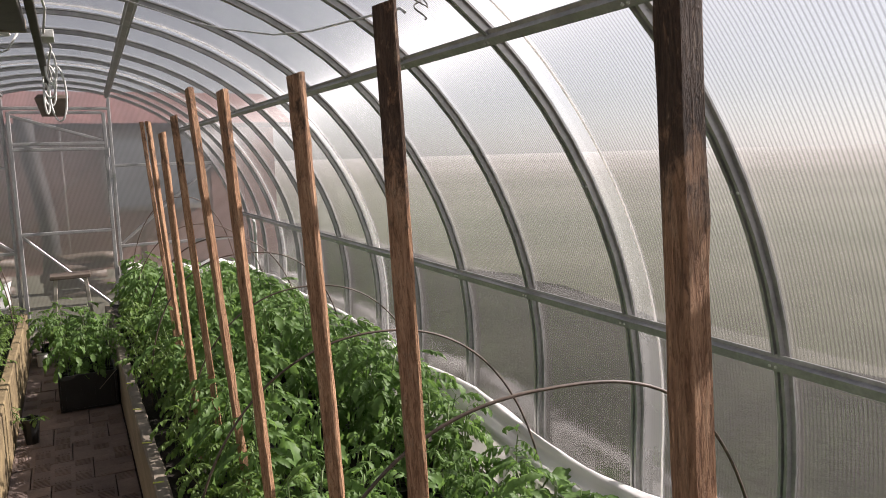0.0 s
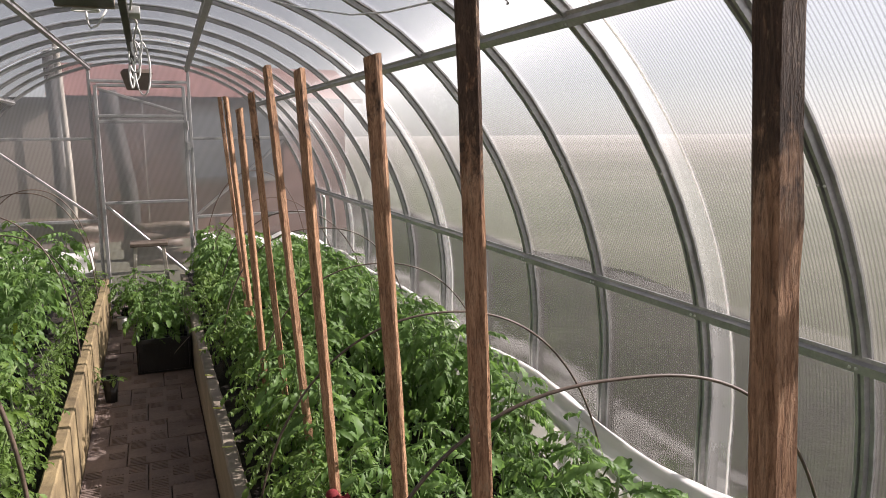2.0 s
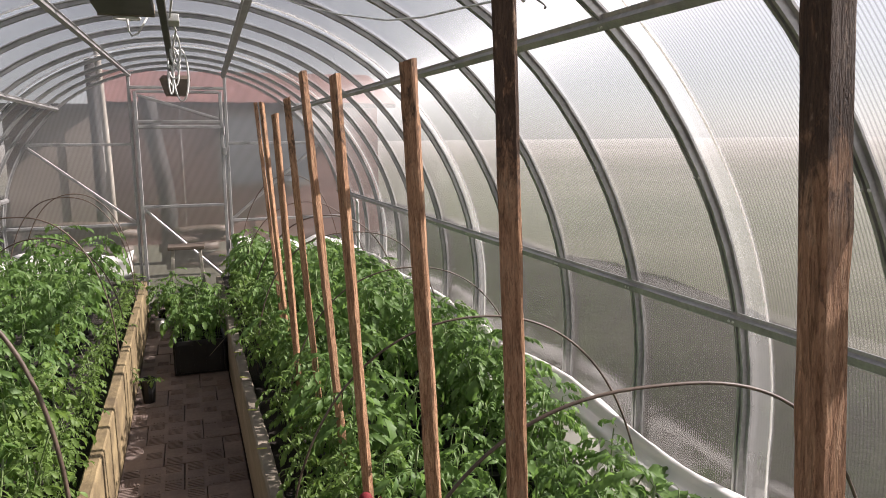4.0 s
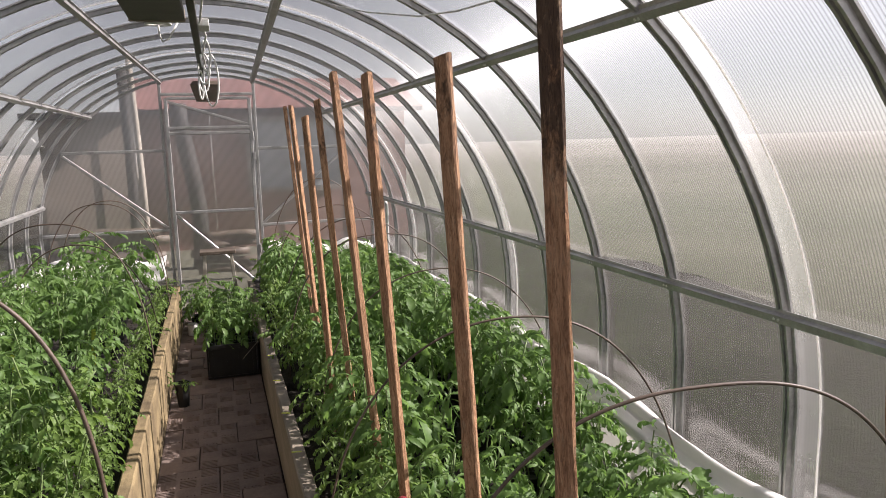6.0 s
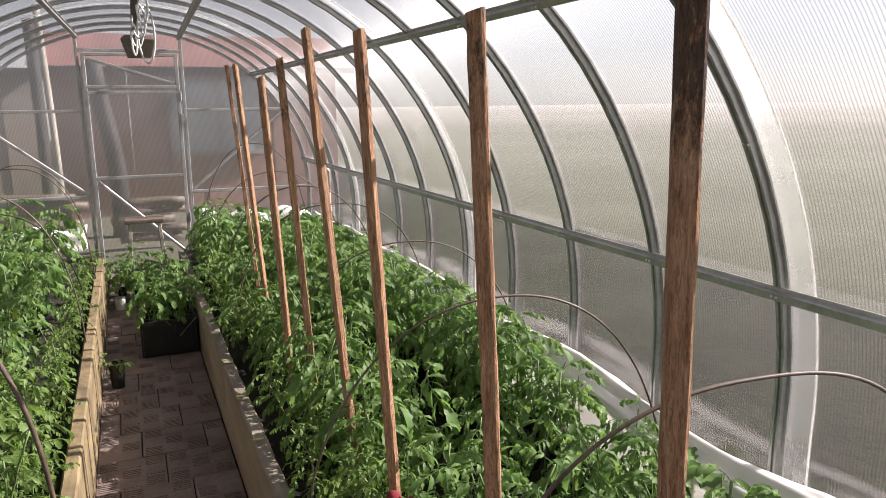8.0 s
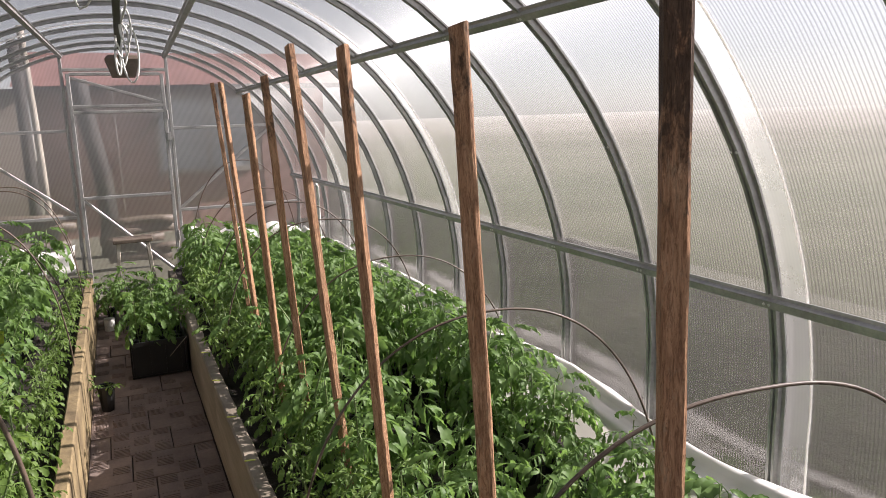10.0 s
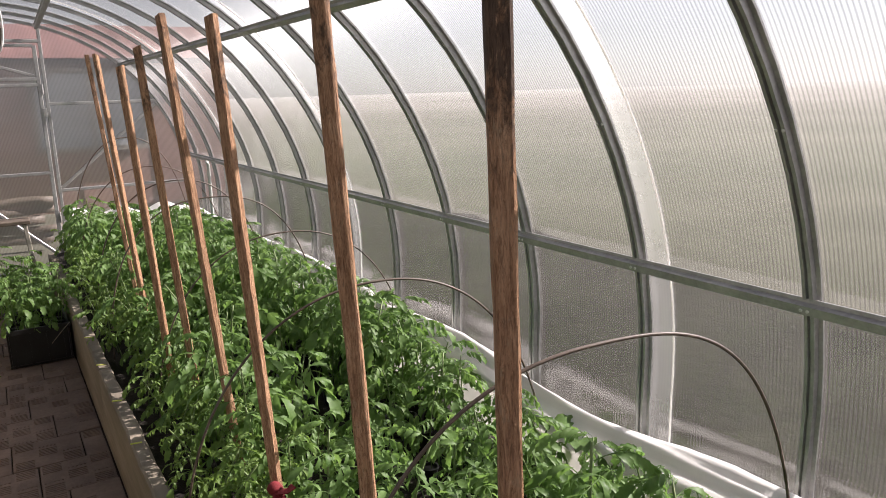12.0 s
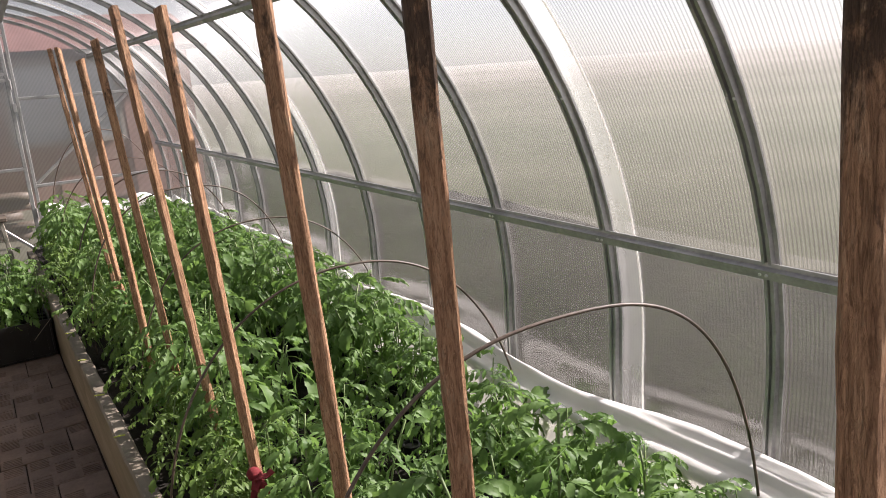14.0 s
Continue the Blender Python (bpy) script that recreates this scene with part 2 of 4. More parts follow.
M_DARKWOOD = two_scale("tarred_post", (0.012, 0.011, 0.01), (0.035, 0.03, 0.026), 6.0, 50.0, 0.8)
M_PALE = two_scale("bleached_wood", (0.26, 0.23, 0.19), (0.44, 0.4, 0.34), 4.0, 40.0, 0.8)
M_ROOF = two_scale("red_roof_paint", (0.16, 0.07, 0.058), (0.24, 0.11, 0.095), 1.5, 20.0, 0.6)
M_PANE = two_scale("pale_window_pane", (0.35, 0.38, 0.4), (0.5, 0.53, 0.55), 1.5, 12.0, 0.2)
M_SHED = two_scale("shed_boards", (0.2, 0.16, 0.13), (0.36, 0.3, 0.245), 1.2, 20.0, 0.85)
M_RIBBON = two_scale("red_cloth", (0.13, 0.006, 0.01), (0.24, 0.014, 0.02), 30.0, 200.0, 0.85)
M_BROWN = two_scale("dull_brown_plastic", (0.1, 0.075, 0.055), (0.17, 0.13, 0.1), 20.0, 90.0, 0.6)
M_YELLOW = two_scale("yellow_tag", (0.5, 0.55, 0.05), (0.62, 0.68, 0.1), 30.0, 100.0, 0.5)


# ---- mesh helpers ----
def mesh_of(bm, name, *mats, smooth=False):
    me = bpy.data.meshes.new(name)
    bmesh.ops.recalc_face_normals(bm, faces=bm.faces)
    if smooth:
        for f in bm.faces:
            f.smooth = True
    bm.to_mesh(me)
    bm.free()
    for m in mats:
        me.materials.append(m)
    return me


def part(name, bm, mat, parent, label="", smooth=False):
    ob = new(name, mesh_of(bm, name, mat, smooth=smooth) if isinstance(bm, bmesh.types.BMesh) else bm)
    ob.parent = parent
    if label:
        ob["label"] = label
    return ob


def box(bm, x0, x1, y0, y1, z0, z1, bevel=0.0):
    r = bmesh.ops.create_cube(bm, size=1.0)
    vs = r["verts"]
    bmesh.ops.scale(bm, vec=(x1 - x0, y1 - y0, z1 - z0), verts=vs)
    bmesh.ops.translate(bm, vec=((x0 + x1) / 2, (y0 + y1) / 2, (z0 + z1) / 2), verts=vs)
    if bevel:
        bmesh.ops.bevel(bm, geom=list({e for v in vs for e in v.link_edges}), offset=bevel, segments=2, affect="EDGES", profile=0.6)
    return bm


def boxed(*a, bevel=0.0):
    return box(bmesh.new(), *a, bevel=bevel)


def sweep(bm, path, section, up=None, close=True):
    """Carries a closed section (pairs of across, along-up) along a list of points."""
    rings = []
    n = len(path)
    for i, p in enumerate(path):
        p = Vector(p)
        d = (Vector(path[min(i + 1, n - 1)]) - Vector(path[max(i - 1, 0)])).normalized()
        ref = Vector(up(p)) if up else (Vector((0, 0, 1)) if abs(d.z) < 0.95 else Vector((0, 1, 0)))
        side = d.cross(ref).normalized()
        top = side.cross(d).normalized()
        rings.append([bm.verts.new(p + side * a + top * b) for a, b in section])
    k = len(section)
    for i in range(n - 1):
        for j in range(k):
            bm.faces.new((rings[i][j], rings[i][(j + 1) % k], rings[i + 1][(j + 1) % k], rings[i + 1][j]))
    if close:
        bm.faces.new(rings[0])
        bm.faces.new(list(reversed(rings[-1])))
    return bm


def circle(r, k=6):
    return [(r * math.cos(2 * math.pi * i / k), r * math.sin(2 * math.pi * i / k)) for i in range(k)]


def tube(path, r, k=6):
    return sweep(bmesh.new(), path, circle(r, k))


def bar(a, b, w=0.02, d=0.02, up=None):
    w, d = w / 2, d / 2
    e = min(w, d) * 0.25
    sec = [(-w + e, -d), (w - e, -d), (w, -d + e), (w, d - e), (w - e, d), (-w + e, d), (-w, d - e), (-w, -d + e)]
    return sweep(bmesh.new(), [a, b], sec, up)


def thing(name, label, category, group="", kind="", at=(0, 0, 0)):
    ob = new(name)
    ob.location = at
    return tagged(ob, label, category, group, kind)


# ---- plan ----
R, CZ = 1.512, 0.595          # arch centre line: half circle on straight legs
FAR, NEAR, STEP = 7.5, -0.5, 0.5
XL, XR, BED = -0.325, 0.215, 0.33   # bed boards and their height


def swell(a):
    """How far the bent arch departs from the circle at angle a: drawn in at the legs, a little full at the shoulders."""
    s = abs(math.sin(a))
    return -0.044 * (1 - s) ** 2.2 + 0.01 * math.exp(-((math.degrees(math.asin(s)) - 52) / 14) ** 2)


def arch_points(r, k=40, base=0.0):
    leg = r + swell(0.0)
    pts = [(leg, 0, base), (leg, 0, (base + CZ) / 2)]
    for i in range(k + 1):
        a = math.pi * i / k
        q = r + swell(a)
        pts.append((q * math.cos(a), 0, CZ + q * math.sin(a)))
    return pts + [(-leg, 0, (base + CZ) / 2), (-leg, 0, base)]


def on_arch(x, r=R):
    """Height of the arch above x."""
    if abs(x) >= r + swell(0.0):
        return CZ
    a = math.acos(abs(x) / r)
    for _ in range(8):
        a = math.acos(min(1.0, abs(x) / (r + swell(a))))
    return CZ + (r + swell(a)) * math.sin(a)


# ---- frame of the greenhouse ----
shell = thing("greenhouse_frame", "galvanised steel greenhouse frame of arches and purlins", "greenhouse frame", kind="structure")
HAT = [(-0.021, -0.002), (-0.021, 0.004), (-0.012, 0.006), (-0.012, 0.022), (-0.004, 0.022), (-0.003, 0.014), (0.003, 0.014), (0.004, 0.022), (0.012, 0.022), (0.012, 0.006), (0.021, 0.004), (0.021, -0.002)]
arch_bm = sweep(bmesh.new(), arch_points(R), [(a, b - 0.006) for a, b in HAT], up=lambda p: (-p.x, 0, (CZ - p.z) if p.z > CZ else 0.0))
arch_me = mesh_of(arch_bm, "arch", M_STEEL)
ys = [NEAR + STEP * i for i in range(int((FAR - NEAR) / STEP) + 1)]
for y in ys:
    ob = part("arch", arch_me, None, shell)
    ob.location = (0, y, 0)
PURLIN = [(-0.022, 0.0), (-0.022, 0.003), (-0.013, 0.006), (-0.011, 0.02), (0.011, 0.02), (0.013, 0.006), (0.022, 0.003), (0.022, 0.0)]
for ang, drift in ((74.7, 0.022), (105.3, 0.022), (49.2, 0.0), (130.8, 0.0), (14.7, 0.0), (165.3, 0.0)):
    path_ = []
    for k in range(9):   # the two ridge purlins run slightly askew
        y = NEAR + (FAR - NEAR) * k / 8
        a = radians(ang)
        a = math.acos(math.cos(a) - drift * (FAR - y) / R)
        rr = R + swell(a) - (0.006 if ang in (49.2, 130.8) else 0.012)
        path_.append((rr * math.cos(a), y, CZ + rr * math.sin(a)))
    a = radians(ang)
    part("purlin", sweep(bmesh.new(), path_, PURLIN, up=lambda p: (-math.cos(a), 0, -math.sin(a))), M_STEEL, shell)
for sx in (-1, 1):
    part("ground_rail", boxed(sx * (R - 0.044) - 0.02, sx * (R - 0.044) + 0.02, NEAR, FAR, 0.0, 0.04), M_STEEL, shell)

# screws where the purlins cross the arches
screw_bm = bmesh.new()
bmesh.ops.create_cone(screw_bm, cap_ends=True, segments=6, radius1=0.0042, radius2=0.003, depth=0.004)
screw_me = mesh_of(screw_bm, "screw", M_CABLE)
for y in ys[2:12]:
    for ang in (14.7, 31.0, 49.2):
        a = radians(ang)
        rr = R + swell(a) - {14.7: 0.0338, 31.0: 0.0178, 49.2: 0.0278}[ang]
        for dy in (-0.008, 0.008):
            s = part("screw", screw_me, None, shell)
            s.matrix_basis = Matrix.Translation((rr * math.cos(a), y + dy, CZ + rr * math.sin(a))) @ Vector((-math.cos(a), 0, -math.sin(a))).to_track_quat("Z", "Y").to_matrix().to_4x4()

# ---- polycarbonate cover ----
cover = thing("wall_cover", "translucent ribbed polycarbonate sheets bent over the arches", "polycarbonate cover", kind="structure")


def cover_sheet(y0, y1, r, thick, mats):
    bm = bmesh.new()
    inner = [Vector(p) for p in arch_points(r, 64)]
    outer = [Vector(p) for p in arch_points(r + thick, 64)]
    grid = []
    for pts in (inner, outer):
        grid.append([[bm.verts.new((p.x, y, p.z)) for p in pts] for y in (y0, y1)])
    for layer, g in enumerate(grid):
        for i in range(len(inner) - 1):
            f = bm.faces.new((g[0][i], g[0][i + 1], g[1][i + 1], g[1][i]))
            f.material_index, f.smooth = layer, True
    for row in (0, 1):   # the cut edges have corners of their own, so that the broad faces shade evenly
        lips = [[bm.verts.new(v.co) for v in grid[layer][row]] for layer in (0, 1)]
        for i in range(len(inner) - 1):
            f = bm.faces.new((lips[0][i], lips[0][i + 1], lips[1][i + 1], lips[1][i]))
            f.material_index = 1
    me = bpy.data.meshes.new("sheet")
    bm.to_mesh(me)
    bm.free()
    for m in mats:
        me.materials.append(m)
    return me


SHEET_R = R + 0.012
cuts = [NEAR, 0.0, 2.0, 4.0, 6.0, FAR]
for y0, y1 in zip(cuts, cuts[1:]):
    part("sheet", cover_sheet(y0, y1 - (0.09 if y1 < FAR else 0.002), SHEET_R, 0.005, (M_PC, M_SKIN)), None, cover)
for y in cuts[1:-1]:
    part("overlap", cover_sheet(y - 0.091, y + 0.02, SHEET_R + 0.006, 0.004, (M_PC_LAP, M_SKIN)), None, cover, "whitish doubled sheet edge beside an arch")
    part("edge_strip", cover_sheet(y - 0.094, y - 0.0905, SHEET_R - 0.005, 0.004, (M_FLEECE, M_FLEECE)), None, cover, "bright edge of the lapped sheet")


def end_panel(x0, x1, z0, y, thick, top=None, k=24):
    """A flat panel between x0 and x1 whose upper edge follows the arch, or top."""
    bm = bmesh.new()
    front, back = [], []
    for yy, ring in ((y, front), (y + thick, back)):
        lo = [bm.verts.new((x0, yy, z0)), bm.verts.new((x1, yy, z0))]
        hi = []
        for i in range(k + 1):
            x = x1 + (x0 - x1) * i / k
            hi.append(bm.verts.new((x, yy, top if top is not None else on_arch(x, SHEET_R))))
        ring.extend(lo + hi)
    f = bm.faces.new(front)
    f.material_index = 0
    f = bm.faces.new(list(reversed(back)))
    f.material_index = 1
    for i in range(len(front)):
        j = (i + 1) % len(front)
        f = bm.faces.new((front[i], back[i], back[j], front[j]))
        f.material_index = 1
    me = bpy.data.meshes.new("end_panel")
    bm.to_mesh(me)
    bm.free()
    me.materials.append(M_PC_END)
    me.materials.append(M_SKIN)
    return me


DOOR_X, DOOR_TOP = 0.405, 1.93


def end_frame(name, y, inward, label):
    """An end wall: posts, rails and braces of square tube, sheets behind them."""
    w = thing(name, label, "greenhouse end wall", kind="structure")
    yy = y + 0.012 * inward
    g = 0.026
    for sx in (-1, 1):
        part("post", bar((sx * DOOR_X, yy, 0), (sx * DOOR_X, yy, on_arch(DOOR_X) - 0.02), g, g), M_STEEL, w)
        part("rail", bar((sx * (DOOR_X + 0.01), yy, 1.435), (sx * 1.245, yy, 1.435), g, g), M_STEEL, w)
        part("rail", bar((sx * (DOOR_X + 0.01), yy, 0.72), (sx * 1.45, yy, 0.72), g, g), M_STEEL, w)
        part("brace", bar((sx * 1.235, yy, 1.41), (sx * (DOOR_X + 0.02), yy, 0.74), g * 0.9, g * 0.9), M_STEEL, w)
        x0, x1 = sorted((sx * DOOR_X, sx * (SHEET_R - 0.046)))
        part("sheet", end_panel(x0, x1, 0.0, y + 0.004, 0.004), None, w)
    part("header", bar((-DOOR_X + 0.01, yy, DOOR_TOP), (DOOR_X - 0.01, yy, DOOR_TOP), g, g), M_STEEL, w)
    part("sheet", end_panel(-DOOR_X, DOOR_X, DOOR_TOP, y + 0.004, 0.004), None, w)
    return w


end_frame("wall_far", FAR, -1, "far end wall of steel tube and hazy polycarbonate")
near_wall = end_frame("wall_near", NEAR, 1, "near end wall of steel tube and hazy polycarbonate")


def door(name, y, label):
    d = thing(name, label, "door", kind="structure")
    g, x, top, low = 0.03, 0.36, 1.895, 0.06
    for sx in (-1, 1):
        part("stile", bar((sx * x, y, low), (sx * x, y, top), g, g), M_STEEL, d)
    for z in (top, 1.632, 1.585, 0.872, low):
        part("rail", bar((-x + 0.011, y, z), (x - 0.011, y, z), g, g * 0.9), M_STEEL, d)
    part("brace", bar((-x + 0.02, y, top - 0.03), (x - 0.02, y, 1.655), g * 0.8, g * 0.8), M_STEEL, d)
    part("brace", bar((-x + 0.02, y, 0.85), (x - 0.03, y, 0.18), g * 0.8, g * 0.8), M_STEEL, d)
    part("brace", bar((x - 0.02, y + 0.03, 1.56), (-x + 0.03, y + 0.03, 0.9), g * 0.8, g * 0.5), M_STEEL, d, "brace showing hazily behind the sheet")
    part("sheet", end_panel(-0.394, 0.394, low - 0.03, y + 0.0125, 0.003, top + 0.025, 2), None, d)
    for z in (0.5, 1.55):
        part("hinge", tube([(x + 0.018, y - 0.012, z - 0.04), (x + 0.018, y - 0.012, z + 0.04)], 0.008, 8), M_STEEL, d)
    part("latch", boxed(x + 0.0, x + 0.03, y - 0.03, y - 0.012, 1.33, 1.4, bevel=0.003), M_STEEL, d)
    return d


door("door_1", FAR - 0.02, "closed greenhouse door of steel tube with hazy sheet")
door("door_2", NEAR + 0.03, "closed greenhouse door of steel tube behind the walker")

# ---- floor and beds ----
floor = tagged(new("floor", mesh_of(boxed(XL - 0.03, XR + 0.03, NEAR, FAR, -0.06, -0.012), "floor", M_JOINT)), "dark joint bed under the paving tiles", "floor", kind="structure")


def soil_bed(name, x0, x1, y0, y1, label):
    bm = bmesh.new()
    nx, ny = 14, 90
    g = [[bm.verts.new((x0 + (x1 - x0) * i / nx, y0 + (y1 - y0) * j / ny, 0.22 + 0.03 * noise.noise(Vector((i * 0.7, j * 0.45, x0))))) for i in range(nx + 1)] for j in range(ny + 1)]
    for j in range(ny):
        for i in range(nx):
            bm.faces.new((g[j][i], g[j][i + 1], g[j + 1][i + 1], g[j + 1][i]))
    ob = tagged(new(name, mesh_of(bm, name, M_SOIL, smooth=True)), label, "soil", kind="structure")
    return ob


soil_bed("soil_right", XR + 0.03, 1.462, NEAR + 0.02, 7.35, "dark damp soil in the raised bed")
soil_bed("soil_left", -1.462, XL - 0.03, NEAR + 0.02, 7.35, "dark damp soil in the raised bed")


def bed_board(x0, x1, y0, y1, mat, ragged, label):
    """A plank on edge with an uneven top."""
    bm = bmesh.new()
    n = int((y1 - y0) / 0.035)
    rows = []
    for j in range(n + 1):
        y = y0 + (y1 - y0) * j / n
        k = ragged * noise.noise(Vector((y * 7.0, x0 * 9, 0))) + 0.5 * ragged * noise.noise(Vector((y * 23.0, x0, 4)))
        s = 0.22 * ragged * noise.noise(Vector((y * 9.0, x1 * 5, 8)))
        top = BED + k
        rows.append([bm.verts.new(c) for c in ((x0, y, -0.05), (x0 + s * 0.4, y, top - 0.006), (x0 + 0.006 + s, y, top), (x1 - 0.006 + s, y, top + 0.3 * k), (x1 + s, y, top - 0.006), (x1, y, -0.05))])
    for a, b in zip(rows, rows[1:]):
        for i in range(6):
            bm.faces.new((a[i], a[(i + 1) % 6], b[(i + 1) % 6], b[i]))
    bm.faces.new(rows[0])
    bm.faces.new(list(reversed(rows[-1])))
    return tagged(new("bed_board", mesh_of(bm, "bed_board", mat)), label, "bed board")


for y0, y1 in ((NEAR + 0.02, 2.6), (2.604, 5.1), (5.104, 6.75)):
    bed_board(XL - 0.05, XL, y0, y1, M_BOARD, 0.006, "yellowed wooden plank edging the raised bed")
for y0, y1 in ((NEAR + 0.02, 1.9), (1.904, 3.9), (3.904, 6.75)):
    bed_board(XR, XR + 0.05, y0, y1, M_BOARD_GREY, 0.014, "grey weathered plank with a ragged top edge")

# ---- laths ----
LATHS = [  # top and a point lower down, then width and depth
    ((0.390, 0.797, 1.760), (0.434, 0.772, 0.70), 0.026, 0.023),
    ((0.358, 1.184, 1.625), (0.410, 1.230, 0.70), 0.026, 0.019),
    ((0.408, 1.712, 1.606), (0.460, 1.744, 0.70), 0.029, 0.021),
    ((0.373, 2.201, 1.620), (0.424, 2.213, 0.70), 0.024, 0.020),
    ((0.371, 2.676, 1.667), (0.440, 2.666, 0.70), 0.026, 0.020),
    ((0.370, 3.048, 1.611), (0.453, 3.200, 0.70), 0.024, 0.020),
    ((0.367, 3.388, 1.567), (0.411, 3.416, 0.70), 0.024, 0.020),
    ((0.403, 4.561, 1.663), (0.471, 4.519, 0.70), 0.026, 0.020),
    ((0.413, 4.336, 1.655), (0.466, 4.237, 0.70), 0.026, 0.020),
]


def lath(top, low, w, d):
    """A square lath standing in the soil, its edges slightly worn and its top sawn askew."""
    top, low = Vector(top), Vector(low)
    foot = low + (low - top) * ((low.z - 0.2) / (top.z - low.z))
    length = (top - foot).length
    bm = bmesh.new()
    n = 36
    rings = []
    for j in range(n + 1):
        z = length * j / n
        bow = 0.0015 * math.sin(math.pi * z / length) * (1 if top.y * 10 % 2 > 1 else -1)
        ring = []
        for i, (a, b) in enumerate(((-1, -0.75), (-0.75, -1), (0.75, -1), (1, -0.75), (1, 0.75), (0.75, 1), (-0.75, 1), (-1, 0.75))):
            k = 0.0016 * noise.noise(Vector((i * 3.1, z * 30, top.y * 9)))
            ring.append(bm.verts.new((a * w / 2 + k + bow, b * d / 2 + k, z + (0.004 * a if j == n else 0))))
        rings.append(ring)
    for p, q in zip(rings, rings[1:]):
        for i in range(8):
            bm.faces.new((p[i], p[(i + 1) % 8], q[(i + 1) % 8], q[i]))
    bm.faces.new(rings[-1])
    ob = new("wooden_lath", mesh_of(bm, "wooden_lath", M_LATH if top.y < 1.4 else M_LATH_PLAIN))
    axis = (top - foot).normalized()
    ob.matrix_basis = Matrix.Translation(foot) @ axis.to_track_quat("Z", "Y").to_matrix().to_4x4() @ Matrix.Rotation(radians(24), 4, "Z") @ pose(0, 0, 0)
    return tagged(ob, "old brown wooden lath with dark mould patches, upright in the bed" if top.y < 1.4 else "plain brown sawn wooden lath leaning in the bed", "stake", "laths in the bed")


for row in LATHS:
    lath(*row)

# ---- hoops over the beds ----
def hoop(left, right, apex, r=0.0035, e=2.2):
    """A bent tube from foot to foot."""
    pts = []
    l, q = Vector((*left, 0.18)), Vector((*right, 0.18))
    for i in range(65):
        a = math.pi * i / 64
        c, s = math.cos(a), math.sin(a)
        u = 0.5 - 0.5 * math.copysign(abs(c) ** (2 / e), c)
        p = l.lerp(q, u)
        p.z = 0.18 + (apex - 0.18) * abs(s) ** (2 / e)
        p.y += 0.012 * math.sin(3 * a)
        pts.append(p)
    return tagged(new("bed_hoop", mesh_of(tube(pts, r, 8), "bed_hoop", M_HOOP, smooth=True)), "thin brown tube hoop bent over the seedlings", "hoop", "hoops over the beds")


hoop((0.25, 1.53), (1.334, 1.42), 1.036, e=2.5)
hoop((0.24, 2.42), (1.37, 2.32), 0.95, e=2.15)
hoop((0.36, 3.38), (1.42, 3.30), 0.93, 0.003)
hoop((0.323, 4.27), (1.354, 4.23), 0.974, e=2.42)
hoop((0.36, 5.10), (1.36, 5.10), 0.98, 0.004)
hoop((0.36, 5.95), (1.36, 5.95), 1.0)
hoop((0.42, 6.85), (1.32, 6.9), 1.16, 0.004)
hoop((-1.31, 2.71), (-0.34, 2.63), 1.15, 0.0065, e=2.5)
hoop((-1.24, 4.6), (-0.36, 4.5), 1.095, e=2.4)
hoop((-1.25, 5.3), (-0.38, 5.2), 0.9, 0.004)
hoop((-1.19, 6.08), (-0.36, 5.97), 1.085, e=2.4)
hoop((-1.25, 6.9), (-0.42, 6.9), 1.05, 0.004)

# ---- white fleece along the walls ----
def fleece(path, h_out, label):
    """Gathered fleece: path gives the wall side; it hangs over inward with folds."""
    bm = bmesh.new()
    rows = []
    n = len(path)
    for j, (x, y, z, nx, ny) in enumerate(path):
        row = []
        for i in range(23):   # a soft roll: up from the wall, over, and tucked in at the soil
            u = i / 22
            a = math.pi * (0.64 - 1.02 * u)
            pleat = 0.03 * noise.noise(Vector((j * 0.05, u * 4.0, 1))) - 0.035 * abs(noise.noise(Vector((j * 0.035 + u * 0.6, u * 7.0, 7)))) - 0.018 * abs(noise.noise(Vector((j * 0.11, u * 13.0, 3)))) + 0.012 * math.sin(u * 17 + 4 * noise.noise(Vector((j * 0.045, 4, 4)))) + 0.004 * noise.noise(Vector((j * 0.5, u * 16.0, 2)))
            out = h_out * (0.36 + 0.6 * math.cos(a)) + pleat * math.cos(a)
            zz = (z + 0.24) / 2 + ((z - 0.24) / 2 + pleat) * math.sin(a)
            row.append(bm.verts.new((x + nx * max(0.0, out), y + ny * max(0.0, out), zz)))
        rows.append(row)
    for a, b in zip(rows, rows[1:]):
        for i in range(22):
            bm.faces.new((a[i], a[i + 1], b[i + 1], b[i]))
    ob = new("garden_fleece", mesh_of(bm, "garden_fleece", M_FLEECE, smooth=True))
    mod = ob.modifiers.new("thickness", "SOLIDIFY")
    mod.thickness = 0.002
    return tagged(ob, label, "garden fleece")


fleece([(1.44, NEAR + 0.1 + 0.05 * j, 0.505 + 0.02 * math.sin(j * 0.21) + (0.04 if j > 80 else 0), -1, 0) for j in range(150)], 0.14, "white garden fleece pushed down along the wall")
fleece([(-1.44, NEAR + 0.1 + 0.05 * j, 0.46 + 0.02 * math.sin(j * 0.2) + (0.06 if j > 120 else 0), 1, 0) for j in range(150)], 0.14, "white garden fleece pushed down along the wall")
fleece([(0.40 + 0.05 * j, 7.44, 0.55 + 0.03 * math.sin(j * 0.9), 0, -1) for j in range(21)], 0.35, "white garden fleece heaped by the end wall")
fleece([(-1.40 + 0.05 * j, 7.44, 0.5 + 0.03 * math.sin(j * 0.7), 0, -1) for j in range(20)], 0.35, "white garden fleece heaped by the end wall")

# ---- seedlings ----
rnd = random.Random(7)


